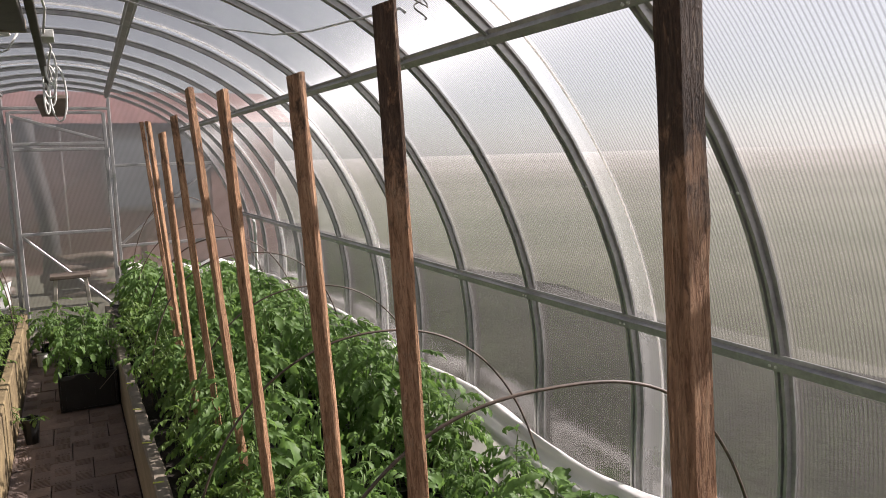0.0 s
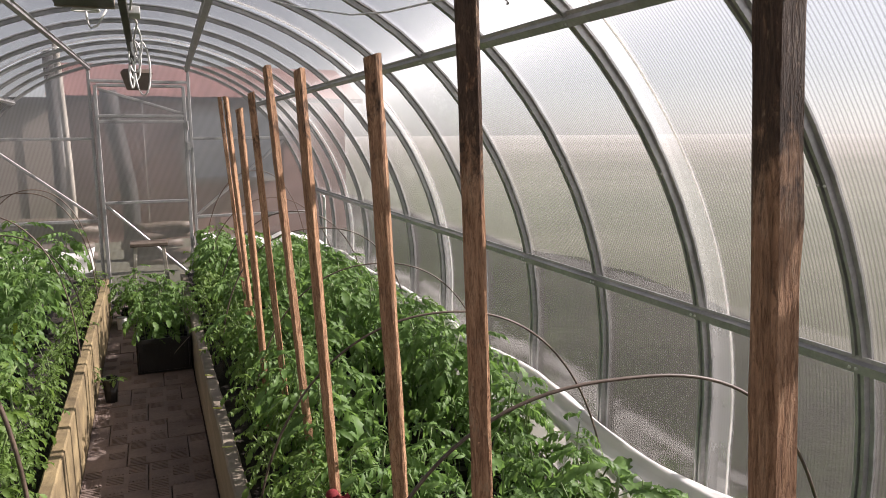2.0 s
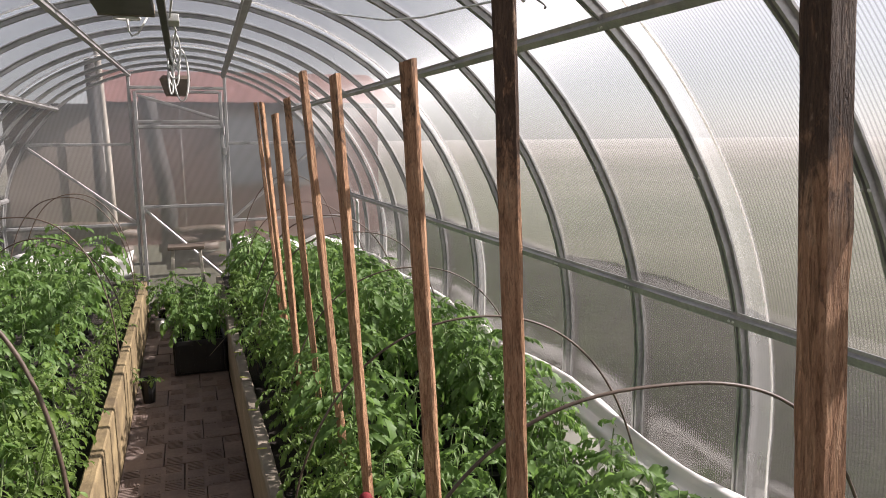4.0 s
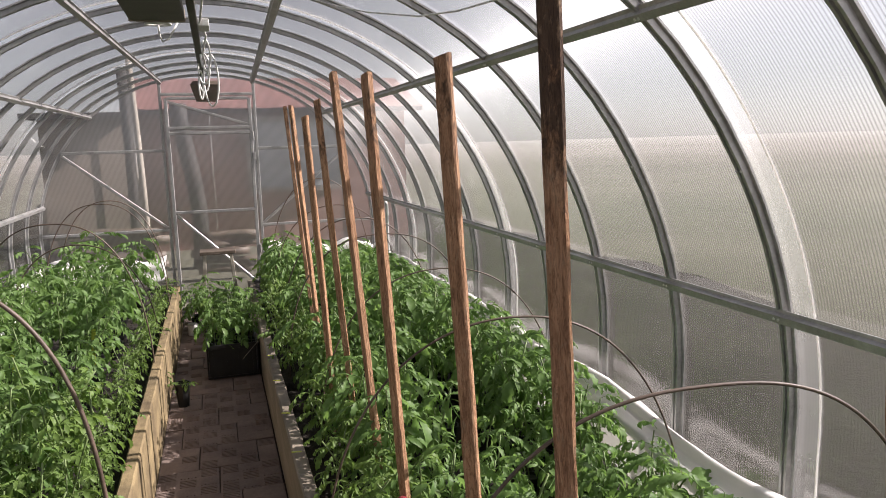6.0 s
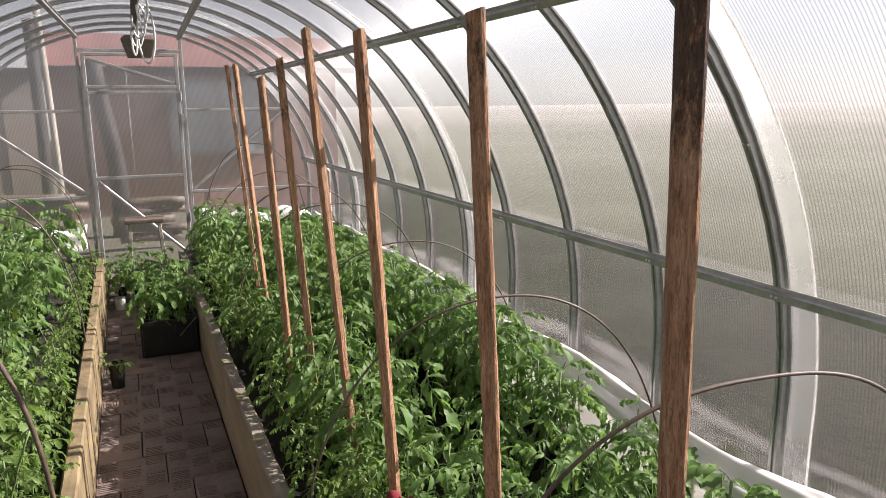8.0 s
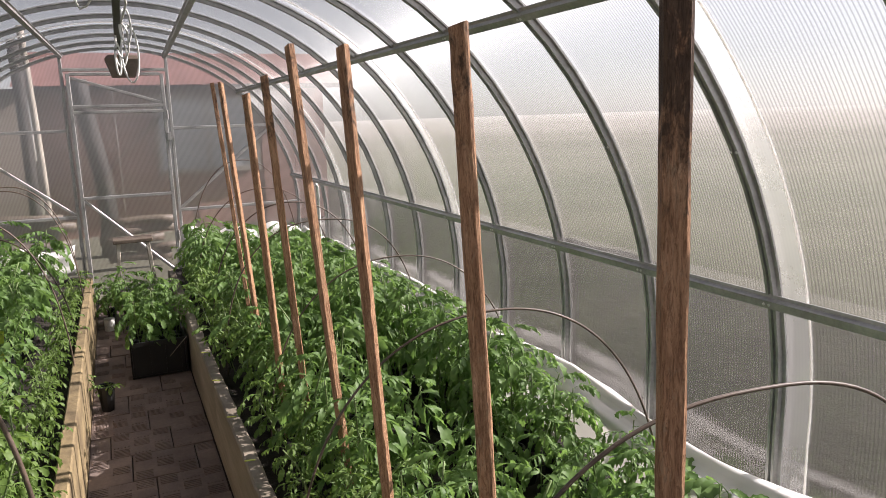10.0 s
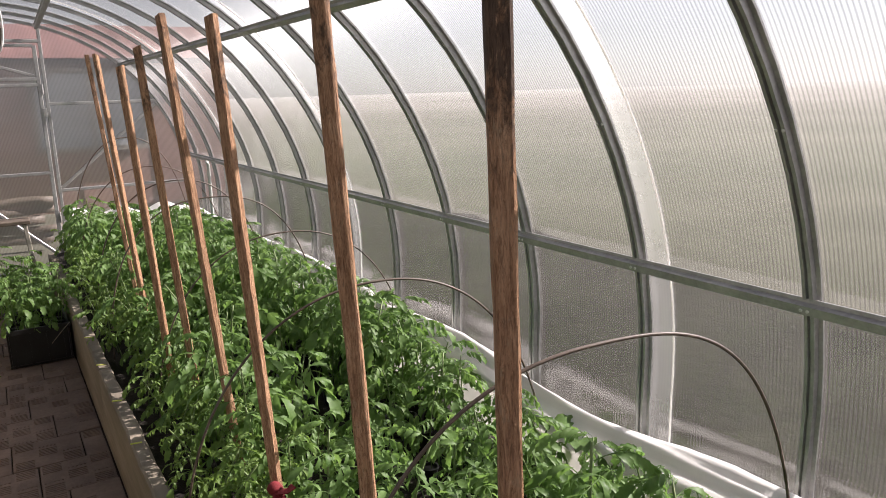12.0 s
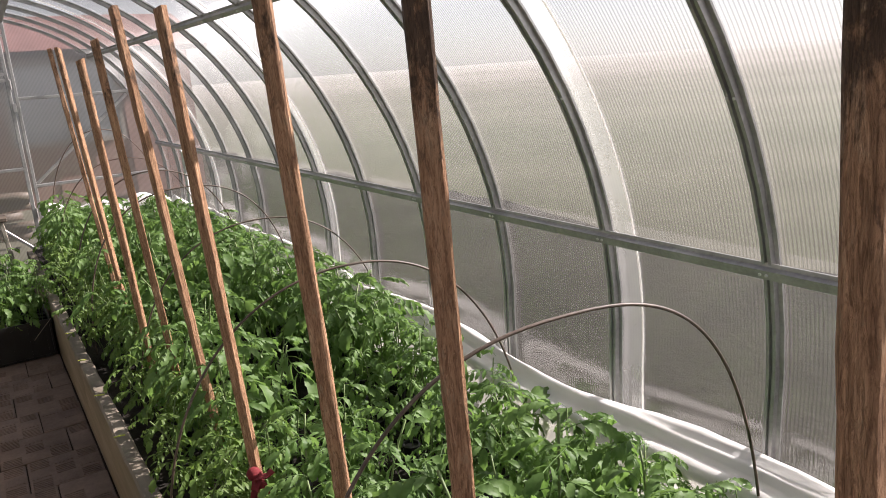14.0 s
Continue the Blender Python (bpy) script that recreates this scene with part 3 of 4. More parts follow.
def leaflet(bm, base, d, up, length, width, droop, crease=0.3):
    """One pointed, toothed leaflet, creased along its rib and curling down towards its tip."""
    d = d.normalized()
    side = d.cross(up).normalized()
    up2 = side.cross(d).normalized()
    prof = ((0.0, 0.12), (0.16, 0.72), (0.28, 0.62), (0.42, 1.0), (0.54, 0.7), (0.68, 0.78), (0.8, 0.4), (1.0, 0.0))
    mids, ls, rs = [], [], []
    for u, w in prof:
        a = droop * 1.5 * u
        c = base + d * (length * math.sin(a) / max(0.2, droop * 1.5)) - up2 * (length * (1 - math.cos(a)) / max(0.2, droop * 1.5))
        mids.append(bm.verts.new(c))
        if w:
            n = up2 * math.cos(a) + d * math.sin(a)
            o = side * (width * 0.5 * w)
            z = n * (crease * width * 0.5 * w * (0.6 + 0.4 * u))
            back = d * (0.05 * length if w in (0.72, 1.0, 0.78) else 0.0)
            ls.append(bm.verts.new(c + o + z + back))
            rs.append(bm.verts.new(c - o + z + back))
    k = len(ls)
    for i in range(k - 1):
        bm.faces.new((mids[i], mids[i + 1], ls[i + 1], ls[i]))
        bm.faces.new((mids[i + 1], mids[i], rs[i], rs[i + 1]))
    bm.faces.new((mids[k - 1], mids[k], ls[k - 1]))
    bm.faces.new((mids[k], mids[k - 1], rs[k - 1]))


def leaf_mesh(name, length, size, pairs, droop, mat, seed):
    """A pinnate leaf along +x: arching rib, opposite leaflets and one at the end."""
    r = random.Random(seed)
    bm = bmesh.new()
    pts = []
    for i in range(7):
        u = i / 6
        pts.append(Vector((length * u * (1 - 0.2 * u * droop), 0.02 * math.sin(u * 3 + seed), length * (0.35 * u - (0.35 + 0.55 * droop) * u * u))))
    sweep(bm, pts, circle(0.0014, 4))
    up = Vector((0, 0, 1))
    for k in range(pairs):
        u = 0.32 + 0.56 * k / max(1, pairs - 1)
        i = min(5, int(u * 6))
        base = pts[i].lerp(pts[i + 1], u * 6 - i)
        along = (pts[i + 1] - pts[i]).normalized()
        s = size * (1.0 - 0.25 * abs(k - pairs * 0.5) / pairs) * r.uniform(0.75, 1.15)
        for sg in (-1, 1):
            d = along * 0.55 + Vector((0, sg, 0)) * r.uniform(0.7, 1.0) + up * r.uniform(-0.35, 0.15)
            leaflet(bm, base, d, up + Vector((r.uniform(-.3, .3), r.uniform(-.3, .3), 0)), s, s * r.uniform(0.36, 0.49), r.uniform(0.5, 1.2))
    leaflet(bm, pts[-1], (pts[-1] - pts[-2]), up, size * 1.25, size * 0.66, r.uniform(0.4, 0.9))
    me = bpy.data.meshes.new(name)
    bm.to_mesh(me)
    bm.free()
    for f in me.polygons:
        f.use_smooth = True
    me.materials.append(mat)
    return me


LEAVES = [leaf_mesh("leaf", rnd.uniform(0.13, 0.18), rnd.uniform(0.056, 0.076), 4, rnd.uniform(0.5, 1.2), M_LEAF, 10 + i) for i in range(7)]
SMALL = [leaf_mesh("leaf", rnd.uniform(0.08, 0.12), rnd.uniform(0.036, 0.05), 3, rnd.uniform(0.4, 1.0), M_LEAF_PALE, 40 + i) for i in range(5)]

pot_bm = bmesh.new()
_prof = [(0.0, 0.0), (0.03, 0.0), (0.041, 0.085), (0.045, 0.085), (0.045, 0.092), (0.038, 0.092), (0.036, 0.078), (0.0, 0.078)]
_rings = [[pot_bm.verts.new((r0 * math.cos(2 * math.pi * i / 12), r0 * math.sin(2 * math.pi * i / 12), z0)) for i in range(12)] if r0 else [pot_bm.verts.new((0, 0, z0))] for r0, z0 in _prof]
for p_, q_ in zip(_rings, _rings[1:]):
    for i in range(12):
        a_ = (p_[i % len(p_)], p_[(i + 1) % len(p_)], q_[(i + 1) % len(q_)], q_[i % len(q_)])
        u_ = list(dict.fromkeys(a_))
        if len(u_) > 2:
            pot_bm.faces.new(u_)
POT = mesh_of(pot_bm, "pot", M_POT)


def seedling(height, leaves, count, lean, mat_label, group, with_pot=True, seed=0, name="tomato_seedling", category="seedling"):
    """A potted seedling: pot, bent stem, leaves spiralling up it."""
    r = random.Random(seed)
    p = thing(name, mat_label, category, group)
    if with_pot:
        part("pot", POT, None, p, "black plastic pot")
    pts = []
    ax, ay = r.uniform(-1, 1) * lean, r.uniform(-1, 1) * lean
    for i in range(9):
        u = i / 8
        pts.append(Vector((ax * u * u + 0.008 * math.sin(u * 5 + seed), ay * u * u + 0.008 * math.cos(u * 4 + seed), 0.07 + height * u)))
    part("stem", sweep(bmesh.new(), pts, circle(0.003, 5)), M_STEM, p, smooth=True)
    a = r.uniform(0, 6.28)
    for k in range(count):
        u = 0.28 + 0.72 * k / (count - 1)
        i = min(7, int(u * 8))
        at = pts[i].lerp(pts[i + 1], u * 8 - i)
        ob = part("leaf", r.choice(leaves), None, p)
        s = r.uniform(0.75, 1.1) * (0.7 if k == count - 1 else 1.0)
        tilt = -10 - 45 * max(0, u - 0.6) + r.uniform(-12, 12)
        ob.matrix_basis = Matrix.Translation(at) @ Matrix.Rotation(a, 4, "Z") @ Matrix.Rotation(radians(tilt), 4, "Y") @ Matrix.Rotation(radians(r.uniform(-20, 20)), 4, "X") @ Matrix.Scale(s, 4)
        a += 2.4 + r.uniform(-0.4, 0.4)
    return p


BIG = [seedling(0.36 + 0.05 * i / 5, LEAVES, 11, 0.06, "green tomato seedling in a black pot, drooping leaves", "tomato seedlings in the beds", seed=i) for i in range(6)]
THIN = [seedling(0.26 + 0.04 * i / 3, SMALL, 10, 0.09, "slender pale green seedling with small leaves", "small seedlings along the bed edge", with_pot=False, seed=20 + i, name="small_seedling") for i in range(4)]
used = set()


def plant(kind, x, y, z, scale):
    src = kind[rnd.randrange(len(kind))]
    m = Matrix.Translation((x, y, z)) @ Matrix.Rotation(rnd.uniform(0, 6.283), 4, "Z") @ Matrix.Rotation(radians(rnd.uniform(-7, 7)), 4, "X") @ Matrix.Scale(scale, 4)
    if src in used:
        ob = copy_thing(src, m)
        ob.matrix_basis = m
    else:
        used.add(src)
        src.matrix_basis = m


def rows_of(x0, x1, y0, y1, step, kind, side, lift=0.22, k=1.0):
    y = y0
    while y < y1:
        x = x0
        while x < x1:
            jx, jy = rnd.uniform(-0.04, 0.04), rnd.uniform(-0.05, 0.05)
            s = k * (0.95 + 0.35 * noise.noise(Vector((x * 1.7, y * 1.1, side))) + rnd.uniform(-0.1, 0.1))
            if side == 1.0 and x > 0.8:
                s *= 1.0 - (0.22 if y < 2.1 else 0.08) * (x - 0.8) / 0.46
            if ((x + jx - 0.8) / 0.15) ** 2 + ((y + jy - 3.12) / 0.27) ** 2 > 1:
                plant(kind, x + jx, y + jy, lift, s)
            x += step
        y += step


rows_of(0.47, 1.2, 1.0, 6.95, 0.185, BIG, 1.0)
rows_of(1.02, 1.27, 1.0, 1.9, 0.12, BIG, 1.0, 0.22, 0.74)
rows_of(1.22, 1.23, 1.75, 6.9, 0.12, BIG, 1.0, 0.22, 0.98)
rows_of(1.08, 1.09, 2.0, 6.9, 0.16, BIG, 1.0, 0.22, 1.0)
rows_of(-1.3, -0.46, 2.3, 6.95, 0.212, BIG, 5.0, 0.22, 1.05)
rows_of(0.35, 0.47, 1.25, 6.6, 0.115, THIN, 2.0, 0.22, 0.9)
rows_of(-0.45, -0.39, 1.5, 6.4, 0.085, THIN, 3.0, 0.22, 0.7)
rows_of(-1.0, -0.46, 1.6, 3.5, 0.125, THIN, 4.0, 0.22, 1.05)

# a thin spot in the bed where bare pots show
for x, y, tall in ((0.865, 3.37, 0.75), (0.69, 3.2, 0.6), (0.84, 3.13, 0.55), (0.76, 2.98, 0.7)):
    bare = thing("leggy_seedling", "bare leggy seedling in a black pot, pale stem showing", "seedling", "leggy seedlings", at=(x, y, 0.235))
    part("pot", POT, None, bare, "black plastic pot")
    lean_ = [(0.05 * math.sin(x * 40) * u * u, 0.06 * math.cos(y * 30) * u, 0.07 + 0.3 * tall * u) for u in (0, 0.25, 0.5, 0.75, 1)]
    part("stem", sweep(bmesh.new(), lean_, circle(0.0035, 5)), M_STEM, bare, "pale bare stem", smooth=True)
    for k in range(4):
        lf = part("leaf", LEAVES[(k + int(x * 10)) % len(LEAVES)], None, bare)
        lf.matrix_basis = Matrix.Translation(lean_[4] if k < 3 else lean_[3]) @ Matrix.Rotation(k * 1.9 + y, 4, "Z") @ Matrix.Rotation(radians(-12), 4, "Y") @ Matrix.Scale(0.7, 4)

# a broad-leaved plant by the foot of a hoop
def broad_leaf(length, width):
    """A soft heart-shaped blade along +x, cupped along its midrib."""
    bm = bmesh.new()
    rows_b = []
    for i in range(9):
        u = i / 8
        w = width * math.sin(math.pi * min(1.0, u * 0.93 + 0.07)) ** 0.7 * (1.15 - 0.5 * u)
        z0 = 0.05 * u - 0.09 * u * u
        rows_b.append([bm.verts.new((length * u, w * v, z0 + 0.22 * w * abs(v) + 0.006 * math.sin(u * 17 + v * 5))) for v in (-1, -0.5, 0, 0.5, 1)])
    for p, q in zip(rows_b, rows_b[1:]):
        for i in range(4):
            bm.faces.new((p[i], p[i + 1], q[i + 1], q[i]))
    return mesh_of(bm, "leaf", M_LEAF, smooth=True)


BROAD = broad_leaf(0.11, 0.05)
for x, y, turn in ((1.27, 2.27, 0.0), (1.24, 1.98, 2.0)):
    marrow = thing("broad_leaf_seedling", "dark broad-leaved seedling in a black pot beside the fleece", "seedling", "broad-leaved seedlings", at=(x, y, 0.22))
    part("pot", POT, None, marrow, "black plastic pot")
    for k in range(6):
        d = Matrix.Rotation(turn + k * 1.07, 4, "Z")
        tip = d @ Vector((0.05 + 0.01 * (k % 2), 0, 0.15 + 0.035 * (k % 3)))
        part("stalk", tube([(0, 0, 0.07), tuple(tip * 0.6 + Vector((0, 0, 0.04))), tuple(tip)], 0.0028, 5), M_STEM, marrow, smooth=True)
        part("leaf", BROAD, None, marrow).matrix_basis = Matrix.Translation(tip) @ d @ Matrix.Rotation(radians(14 - 8 * (k % 3)), 4, "Y")

# ---- outside ----
ground_bm = bmesh.new()
bmesh.ops.create_grid(ground_bm, x_segments=8, y_segments=8, size=400)
ground = tagged(new("ground", mesh_of(ground_bm, "ground", M_GROUND)), "dark garden ground with sparse grass, painted paler towards a hazy horizon", "ground", kind="structure")
ground.location = (0, 0, -0.08)
for sx in (-1, 1):
    gs = bmesh.new()
    rows_ = []
    for k in range(121):
        yy = -20 + k * 0.5
        w_ = 4.7 + 0.5 * noise.noise(Vector((yy * 0.35, sx, 0))) + 0.25 * noise.noise(Vector((yy * 1.7, sx, 3)))
        rows_.append([gs.verts.new((sx * (1.6 + (w_ - 1.6) * u), yy, -0.072 + 0.02 * noise.noise(Vector((u * 9, yy * 2, sx))) + 0.012)) for u in (0, 0.25, 0.5, 0.75, 1)])
    for r0_, r1_ in zip(rows_, rows_[1:]):
        for k in range(4):
            gs.faces.new((r0_[k], r0_[k + 1], r1_[k + 1], r1_[k]))
    tagged(new("grass_strip", mesh_of(gs, "grass_strip", M_GRASS, smooth=True)), "dark grass strip along the greenhouse", "grass", kind="structure")
house = thing("red_building", "brownish plank building with a red roof, hazy behind the end wall", "building", at=(0, 12.0, -0.08))
for k in range(8):
    part("wall_plank", boxed(-1.0 + k * 0.5, -0.508 + k * 0.5, 0.012 * (k % 2), 0.15, 0.0, 2.06), M_RED, house)
part("fascia", boxed(-1.1, 3.2, -0.35, -0.3, 2.02, 2.1), M_DARKWOOD, house)
for k in range(11):
    x0 = -1.2 + k * 0.4
    rs_ = bmesh.new()
    vs = [rs_.verts.new(c) for c in ((x0, -0.4, 2.08), (x0 + 0.2, -0.4, 2.088), (x0 + 0.4, -0.4, 2.08), (x0 + 0.4, 1.4, 2.66), (x0 + 0.2, 1.4, 2.668), (x0, 1.4, 2.66))]
    rs_.faces.new((vs[0], vs[1], vs[4], vs[5]))
    rs_.faces.new((vs[1], vs[2], vs[3], vs[4]))
    part("roof_sheet", rs_, M_ROOF, house, "red corrugated roof sheet")
win = part("window", boxed(0.55, 1.9, -0.06, -0.005, 0.9, 1.9), M_PANE, house, "pale window")
for x0, x1, z0, z1 in ((0.5, 1.95, 1.9, 1.97), (0.5, 1.95, 0.83, 0.9), (0.5, 0.55, 0.9, 1.9), (1.9, 1.95, 0.9, 1.9), (1.2, 1.25, 0.9, 1.9)):
    part("window_bar", boxed(x0, x1, -0.09, -0.061, z0, z1), M_PALE, win)


shed = thing("old_shed", "weathered grey-brown shed seen hazily behind the end wall", "shed", at=(0, 11.2, -0.08))
for k in range(3):
    part("shed_board", boxed(-2.15 + k * 0.35, -1.807 + k * 0.35, 0.015 * (k % 2), 0.12, 0.0, 1.95), M_SHED, shed)
part("shed_roof", boxed(-2.3, -1.02, -0.3, 2.0, 1.951, 2.02), M_DARKWOOD, shed)


def pole(name, x, y, r, h, mat, label, category, lean=0.0, bend=0.008):
    pts = [(x + lean * u + bend * math.sin(u * 5 + x), y, -0.1 + (h + 0.1) * u) for u in [i / 10 for i in range(11)]]
    bm = bmesh.new()
    sweep(bm, pts, circle(r, 10))
    return tagged(new(name, mesh_of(bm, name, mat, smooth=True)), label, category)


pole("dark_post", -0.93, 9.8, 0.06, 2.4, M_DARKWOOD, "dark tarred post outside the end wall", "post")
pole("pale_post", -0.76, 9.4, 0.034, 2.5, M_PALE, "pale bleached pole outside the end wall", "post", -0.05)
pole("tree_trunk", -0.22, 10.2, 0.1, 2.0, M_DARKWOOD, "dark crooked trunk outside the door", "trunk", -0.1, 0.05)
for x0, x1, count, size in ((-0.22, 0.42, 5, 0.05), (-1.75, -0.6, 6, 0.05)):
    for k in range(count):
        log_bm = bmesh.new()
        z = size + 2 * size * k * 0.98
        shift = 0.09 * math.sin(k * 2.3 + x0)
        pts = [(x0 + shift + (x1 - x0) * u, 9.2 + 0.03 * math.sin(k * 1.7 + u * 3) + 0.02 * (k % 2), z + 0.01 * math.sin(u * 6 + k)) for u in (0, 0.25, 0.5, 0.75, 1)]
        sweep(log_bm, pts, circle(size * (0.94 + 0.06 * math.cos(k * 3)), 10), up=lambda p: (0, 0, 1))
        tagged(new("log", mesh_of(log_bm, "log", M_BROWN, smooth=True)), "weathered brownish log in the stack outside", "log", "stacked logs")

# ---- aisle things ----
def crate(x0, x1, y0, y1, h):
    """An open slatted plastic crate."""
    c = thing("plastic_crate", "black plastic crate filled with seedlings on the paving", "crate", at=((x0 + x1) / 2, (y0 + y1) / 2, 0.005))
    w, d = (x1 - x0) / 2, (y1 - y0) / 2
    part("bottom", boxed(-w, w, -d, d, 0, 0.012), M_POT, c)
    for sx in (-1, 1):
        part("side", boxed(*sorted((sx * w, sx * (w - 0.01))), -d, d, 0.013, h, bevel=0.002), M_POT, c)
        part("end", boxed(-w + 0.011, w - 0.011, *sorted((sx * d, sx * (d - 0.01))), 0.013, h, bevel=0.002), M_POT, c)
        part("rim", boxed(-w - 0.008, w + 0.008, *sorted((sx * d, sx * (d + 0.01))), h - 0.025, h + 0.004, bevel=0.003), M_POT, c)
        for k in range(4):
            part("rib", boxed(-w + 0.03 + k * (2 * w - 0.06) / 3.0 - 0.006, -w + 0.03 + k * (2 * w - 0.06) / 3.0 + 0.006, *sorted((sx * d, sx * (d + 0.006))), 0.01, h - 0.026), M_POT, c)
    part("soil", boxed(-w + 0.012, w - 0.012, -d + 0.012, d - 0.012, 0.014, h - 0.05), M_SOIL, c)
    return c


crate(-0.115, 0.2, 5.13, 5.53, 0.215)
for k in range(9):
    plant(BIG, -0.05 + 0.105 * (k % 3), 5.2 + 0.12 * (k // 3), 0.12, rnd.uniform(0.72, 0.9))
for k in range(8):
    plant(BIG, -0.22 + 0.12 * (k % 3), 6.45 + 0.16 * (k // 3), 0.004, rnd.uniform(0.7, 0.85))
for k in range(5):
    plant(BIG, 0.05 + 0.05 * (k % 3), 5.7 + 0.17 * k, 0.004, rnd.uniform(0.8, 0.95))
plant(THIN, -0.27, 4.72, 0.02, 0.55)
lone = thing("flower_pot", "small dark plastic pot with a wilting sprout on the paving", "flower pot", at=(-0.245, 4.7, 0.004))
cup = part("pot", POT, None, lone)
cup.scale = (1.05, 1.05, 1.5)
for k in range(4):
    lf = part("leaf", SMALL[k % len(SMALL)], None, lone)
    lf.matrix_basis = Matrix.Translation((0, 0, 0.12)) @ Matrix.Rotation(k * 1.6, 4, "Z") @ Matrix.Rotation(radians(-35), 4, "Y") @ Matrix.Scale(0.75, 4)

jar = thing("tin_can", "small pale tin can on the paving", "can", at=(-0.235, 6.35, 0.004))
part("body", tube([(0, 0, 0), (0, 0, 0.085)], 0.035, 16), M_CABLE, jar)
part("rim", tube([(0, 0, 0.0851), (0, 0, 0.09)], 0.037, 16), M_STEEL, jar)

stool = thing("stool", "low worn wooden stool by the far door", "stool", at=(-0.01, 7.12, 0.0))
part("seat", boxed(-0.15, 0.15, -0.11, 0.11, 0.53, 0.56, bevel=0.006), M_BROWN, stool)
for sx in (-1, 1):
    for sy in (-1, 1):
        part("leg", bar((sx * 0.15, sy * 0.1, 0.0), (sx * 0.11, sy * 0.08, 0.53), 0.03, 0.03), M_PALE, stool, "pale leg")
    part("stretcher", bar((sx * 0.135, -0.09, 0.2), (sx * 0.135, 0.09, 0.2), 0.02, 0.025), M_PALE, stool)

# red cloth knotted round a lath
rag = thing("red_rag", "red cloth strip knotted round a lath", "cloth", at=(0.42, 2.185, 0.535))
knot = bmesh.new()
bmesh.ops.create_icosphere(knot, subdivisions=2, radius=0.019)
for v in knot.verts:
    v.co *= 1 + 0.3 * noise.noise(v.co * 60)
part("knot", knot, M_RIBBON, rag, smooth=True)
for k, (dx, dz) in enumerate(((-0.025, -0.08), (0.016, -0.1), (0.032, 0.01))):
    st = bmesh.new()
    sweep(st, [(0, -0.02, 0), (dx * 0.6, -0.032, dz * 0.3), (dx * 1.1, -0.03, dz)], [(-0.012, -0.001), (0.012, -0.001), (0.012, 0.001), (-0.012, 0.001)])
    part("tail", st, M_RIBBON, rag)

# yellow tags on the inner edge of the grey plank
for k, y in enumerate((2.57, 3.05, 3.46, 3.91, 4.35, 2.12)):
    tg = new("plant_tag", mesh_of(boxed(-0.018, 0.018, -0.005, 0.005, -0.001, 0.0012, bevel=0.0004), "plant_tag", M_YELLOW))
    tg.matrix_basis = pose(XR + 0.014, y, BED + 0.013, rnd.uniform(-8, 8), rnd.uniform(-8, 8), rnd.uniform(-25, 25))
    tagged(tg, "small yellow plastic plant tag lying on the plank", "plant tag", "plant tags")

for x, y in ((-0.94, 4.22), (-0.69, 4.67), (-0.97, 4.31), (-0.62, 3.72), (-0.87, 3.3)):
    tg = new("plant_tag", mesh_of(boxed(-0.012, 0.012, -0.0008, 0.0008, 0.0, 0.26, bevel=0.0004), "plant_tag", M_YELLOW))
    tg.matrix_basis = pose(x, y, 0.24, rnd.uniform(-12, 12), rnd.uniform(-12, 12), rnd.uniform(-40, 40))
    tagged(tg, "yellow plastic plant tag stuck upright among seedlings", "plant tag", "upright plant tags")

# a straw stick leaning on the crate
tagged(new("straw_stick", mesh_of(tube([(0.1, 5.11, 0.12), (0.14, 5.105, 0.165), (0.2, 5.08, 0.235)], 0.0022, 5), "straw_stick", M_PALE, smooth=True)), "thin pale straw leaning across the black crate", "straw")

# ---- hung lamp, bar and cables ----
lamp = thing("hanging_lamp", "dark flat lamp housing with a white socket under the roof", "lamp", at=(-0.15, 3.06, 1.93))
part("housing", boxed(-0.098, 0.098, -0.42, 0.395, 0.0, 0.045, bevel=0.006), M_DARK, lamp)
part("rim", boxed(-0.1, 0.1, 0.396, 0.41, -0.004, 0.046, bevel=0.003), M_BOARD_GREY, lamp)
ring = bmesh.new()
sweep(ring, [(0.045 * math.cos(a * 0.3927), 0.43 + 0.03 * math.sin(a * 0.3927), -0.008) for a in range(17)], circle(0.005, 6))
part("socket_ring", ring, M_CABLE, lamp, "white socket ring", smooth=True)
part("hook", tube([(0.0, 0.44, -0.01), (0.002, 0.44, -0.05), (0.012, 0.44, -0.07), (0.035, 0.44, -0.06), (0.07, 0.44, 0.0)], 0.004, 6), M_CABLE, lamp, "white cable hook", smooth=True)
part("hanger", tube([(0, 0, 0.045), (0, 0, 0.145)], 0.004, 6), M_DARK, lamp)

spot = thing("cable_bar", "dark bar under the ridge with coiled white cable", "fixture")
part("bar", bar((-0.03, 2.75, 2.0), (-0.012, 4.62, 1.84), 0.028, 0.022), M_DARK, spot)
fx = bmesh.new()
rings_ = [[fx.verts.new((sx * w_, 4.62 + sy * d_, z_)) for sx, sy in ((-1, -1), (1, -1), (1, 1), (-1, 1))] for w_, d_, z_ in ((0.052, 0.03, 1.70), (0.078, 0.045, 1.785), (0.06, 0.03, 1.805))]
for p_, q_ in zip(rings_, rings_[1:]):
    for i in range(4):
        fx.faces.new((p_[i], p_[(i + 1) % 4], q_[(i + 1) % 4], q_[i]))
fx.faces.new(rings_[0])
fx.faces.new(rings_[-1])
part("fixture", fx, M_BROWN, spot, "small dull brown fixture")
part("clip", boxed(-0.01, 0.035, 3.6, 3.75, 1.935, 1.965, bevel=0.004), M_CABLE, spot, "white connector")


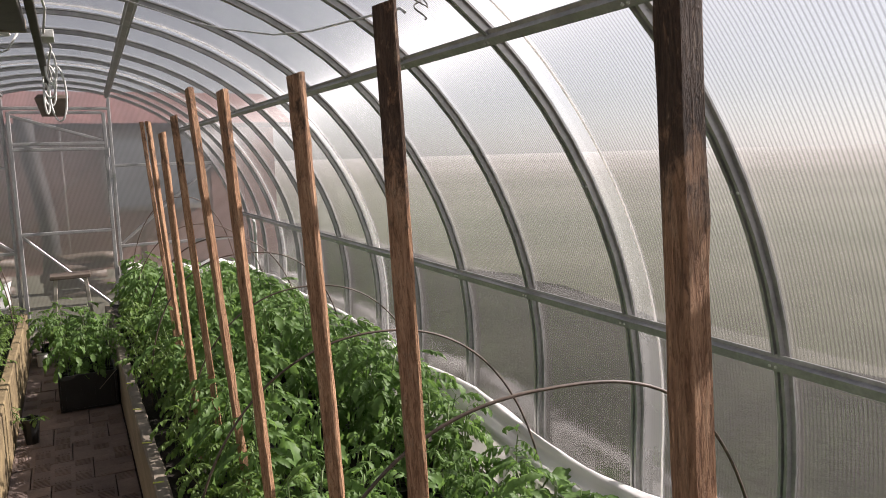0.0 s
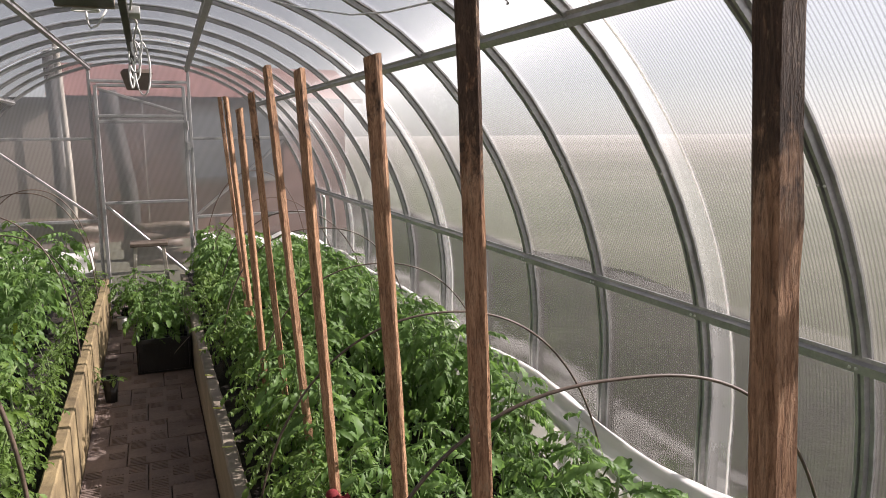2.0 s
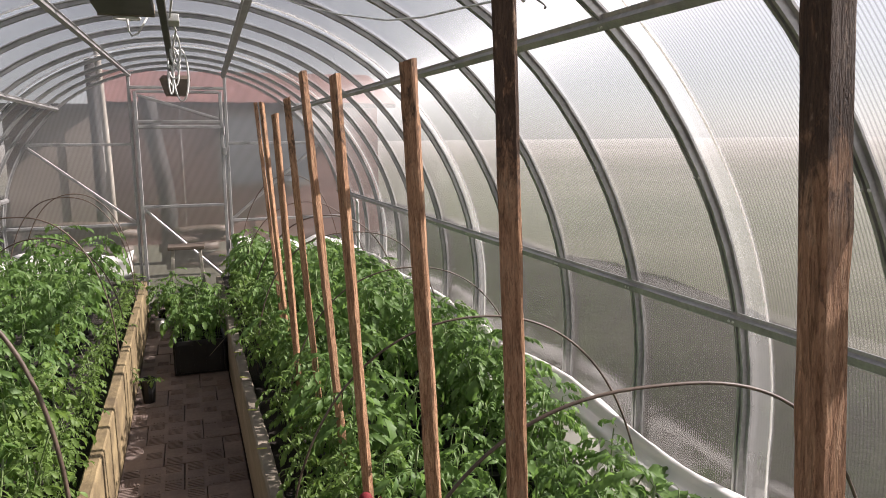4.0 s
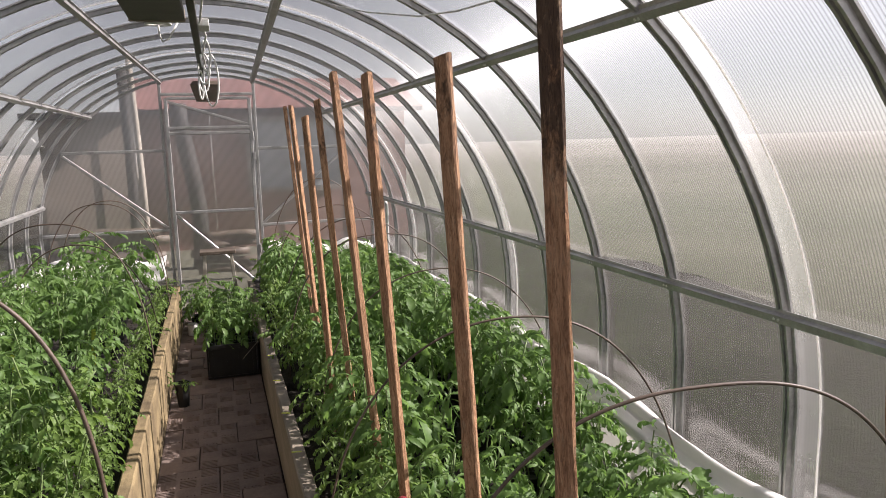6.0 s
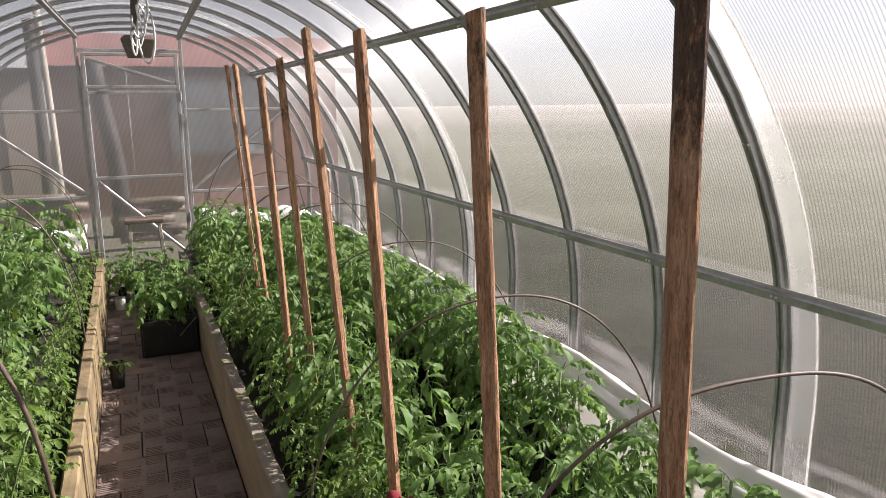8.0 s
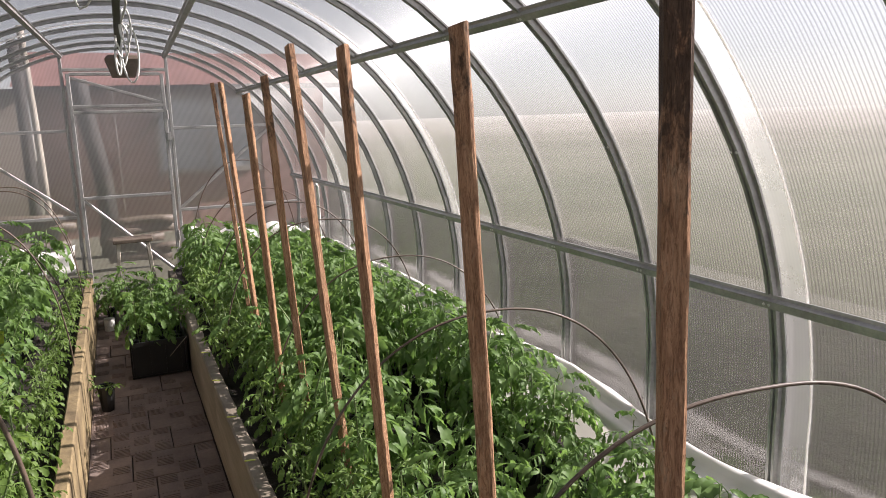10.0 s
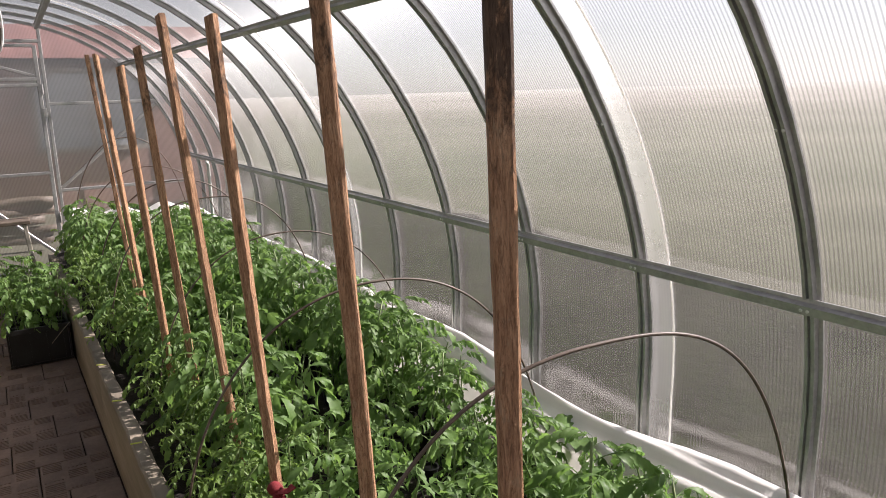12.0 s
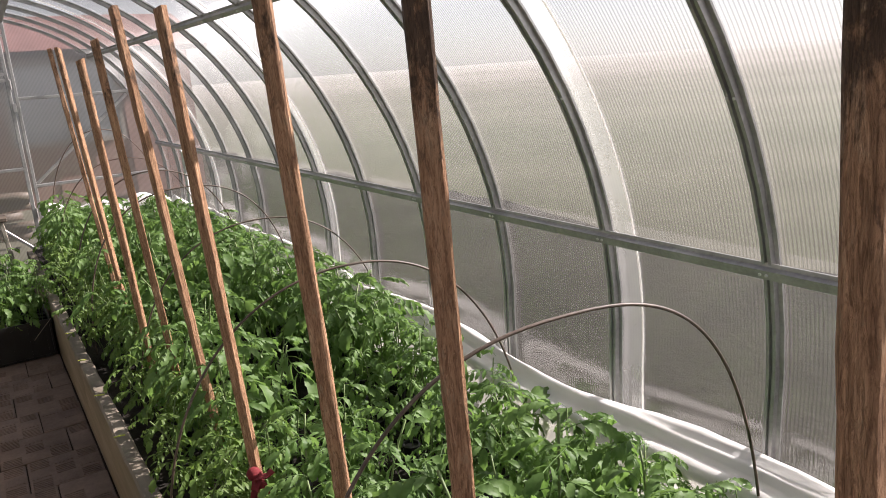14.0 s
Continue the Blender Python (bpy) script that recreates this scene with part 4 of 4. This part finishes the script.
def loop(cx, cy, top, low, w, turn):
    pts = []
    for i in range(25):
        a = 2 * math.pi * i / 24
        pts.append((cx + w * math.sin(a) * math.cos(turn), cy + w * math.sin(a) * math.sin(turn) + 0.01 * a, (top + low) / 2 + (top - low) / 2 * math.cos(a)))
    return tube(pts, 0.0045, 6)


for cx, cy, top, low, w, turn in ((0.03, 4.3, 1.91, 1.66, 0.035, 0.1), (-0.005, 4.45, 1.86, 1.74, 0.03, 0.6), (0.0, 4.2, 1.9, 1.76, 0.03, -0.5), (0.012, 4.0, 1.94, 1.8, 0.022, 0.3), (-0.02, 4.4, 1.84, 1.70, 0.02, 1.0)):
    part("cable_loop", loop(cx, cy, top, low, w, turn), M_CABLE, spot, "white cable loop", smooth=True)
part("cable", tube([(-0.01, 2.8, 2.02), (0.015, 3.3, 1.985), (0.0, 3.6, 1.95), (0.02, 3.9, 1.94), (0.0, 4.2, 1.9), (0.01, 4.4, 1.86)], 0.0045, 6), M_CABLE, spot, "white cable", smooth=True)

# a string from the roof to the top of a lath
tagged(new("string", mesh_of(tube([(0.08, 3.2, 2.06), (0.277, 2.7, 1.895), (0.345, 2.5, 1.83), (0.401, 2.3, 1.778), (0.45, 2.0, 1.72), (0.468, 1.8, 1.697), (0.465, 1.55, 1.676), (0.43, 1.3, 1.645), (0.39, 1.2, 1.62)], 0.002, 5), "string", M_CABLE, smooth=True)), "thin pale string sagging from the roof to a lath", "string")
tagged(new("wire_tangle", mesh_of(tube([(0.404 + (0.008 + 0.006 * math.sin(i * 0.1)) * math.sin(i * 0.37) + 0.003 * math.sin(i * 0.83), 1.185 + 0.012 * math.cos(i * 0.29), 1.64 - 0.0005 * i - 0.014 * math.sin(i * 0.23)) for i in range(52)], 0.0008, 5), "wire_tangle", M_DARK, smooth=True)), "thin dark wire tangle at the top of a lath", "wire")
tagged(new("white_pipe", mesh_of(tube([(1.275, 6.0, 0.2), (1.275, 6.0, 0.5), (1.277, 6.0, 0.975), (1.272, 6.0, 0.992), (1.26, 6.0, 0.996)], 0.012, 10), "white_pipe", M_CABLE, smooth=True)), "white plastic pipe standing upright in the bed", "pipe")

# ---- paving tiles ----
TS = 0.262


def paver(ribbed_cells, width=TS):
    """A rubber paver of three by three fields, some of them ribbed along the aisle."""
    bm = bmesh.new()
    box(bm, -width / 2, width / 2, -TS / 2, TS / 2, -0.03, 0.0, bevel=0.004)
    cols = max(1, round(width / (TS / 3)))
    for i in range(cols):
        for j in range(3):
            if (i + j) % 3 not in ribbed_cells:
                continue
            cx, cy = -width / 2 + (i + 0.5) * width / cols, (j - 1) * TS / 3
            for k in range(5):
                o = (k - 2) * 0.015
                if (i + j) % 2:
                    box(bm, cx + o - 0.0035, cx + o + 0.0035, cy - 0.034, cy + 0.034, -0.002, 0.0032)
                else:
                    box(bm, cx - 0.034, cx + 0.034, cy + o - 0.0035, cy + o + 0.0035, -0.002, 0.0032)
    return mesh_of(bm, "paving_tile", M_TILE)


WHOLE = [paver(c) for c in ((0, 1), (1,), (0, 2), (0, 1, 2), (2,))]
PARTLY = [paver(c, TS * 2 / 3 - 0.002) for c in ((0, 1), (2,))]
NARROW = [paver(c, TS / 3 - 0.002) for c in ((0,), (1,))]
y, row_ = NEAR + 0.15, 0
while y < FAR - 0.1:
    x = XL + 0.002
    order = (((WHOLE, TS), (WHOLE, TS)), ((PARTLY, TS * 2 / 3 - 0.002), (WHOLE, TS), (NARROW, TS / 3 - 0.002)), ((NARROW, TS / 3 - 0.002), (WHOLE, TS), (PARTLY, TS * 2 / 3 - 0.002)))[row_ % 3]
    for kinds, wd in order:
        t_ob = part("paving_tile", rnd.choice(kinds), None, floor)
        t_ob.matrix_basis = pose(x + wd / 2, y, rnd.uniform(-0.004, 0.002), rnd.uniform(-0.8, 0.8), rnd.uniform(-0.8, 0.8), rnd.choice((0, 180)) + rnd.uniform(-0.9, 0.9))
        x += wd + 0.005
    y += TS + 0.006
    row_ += 1
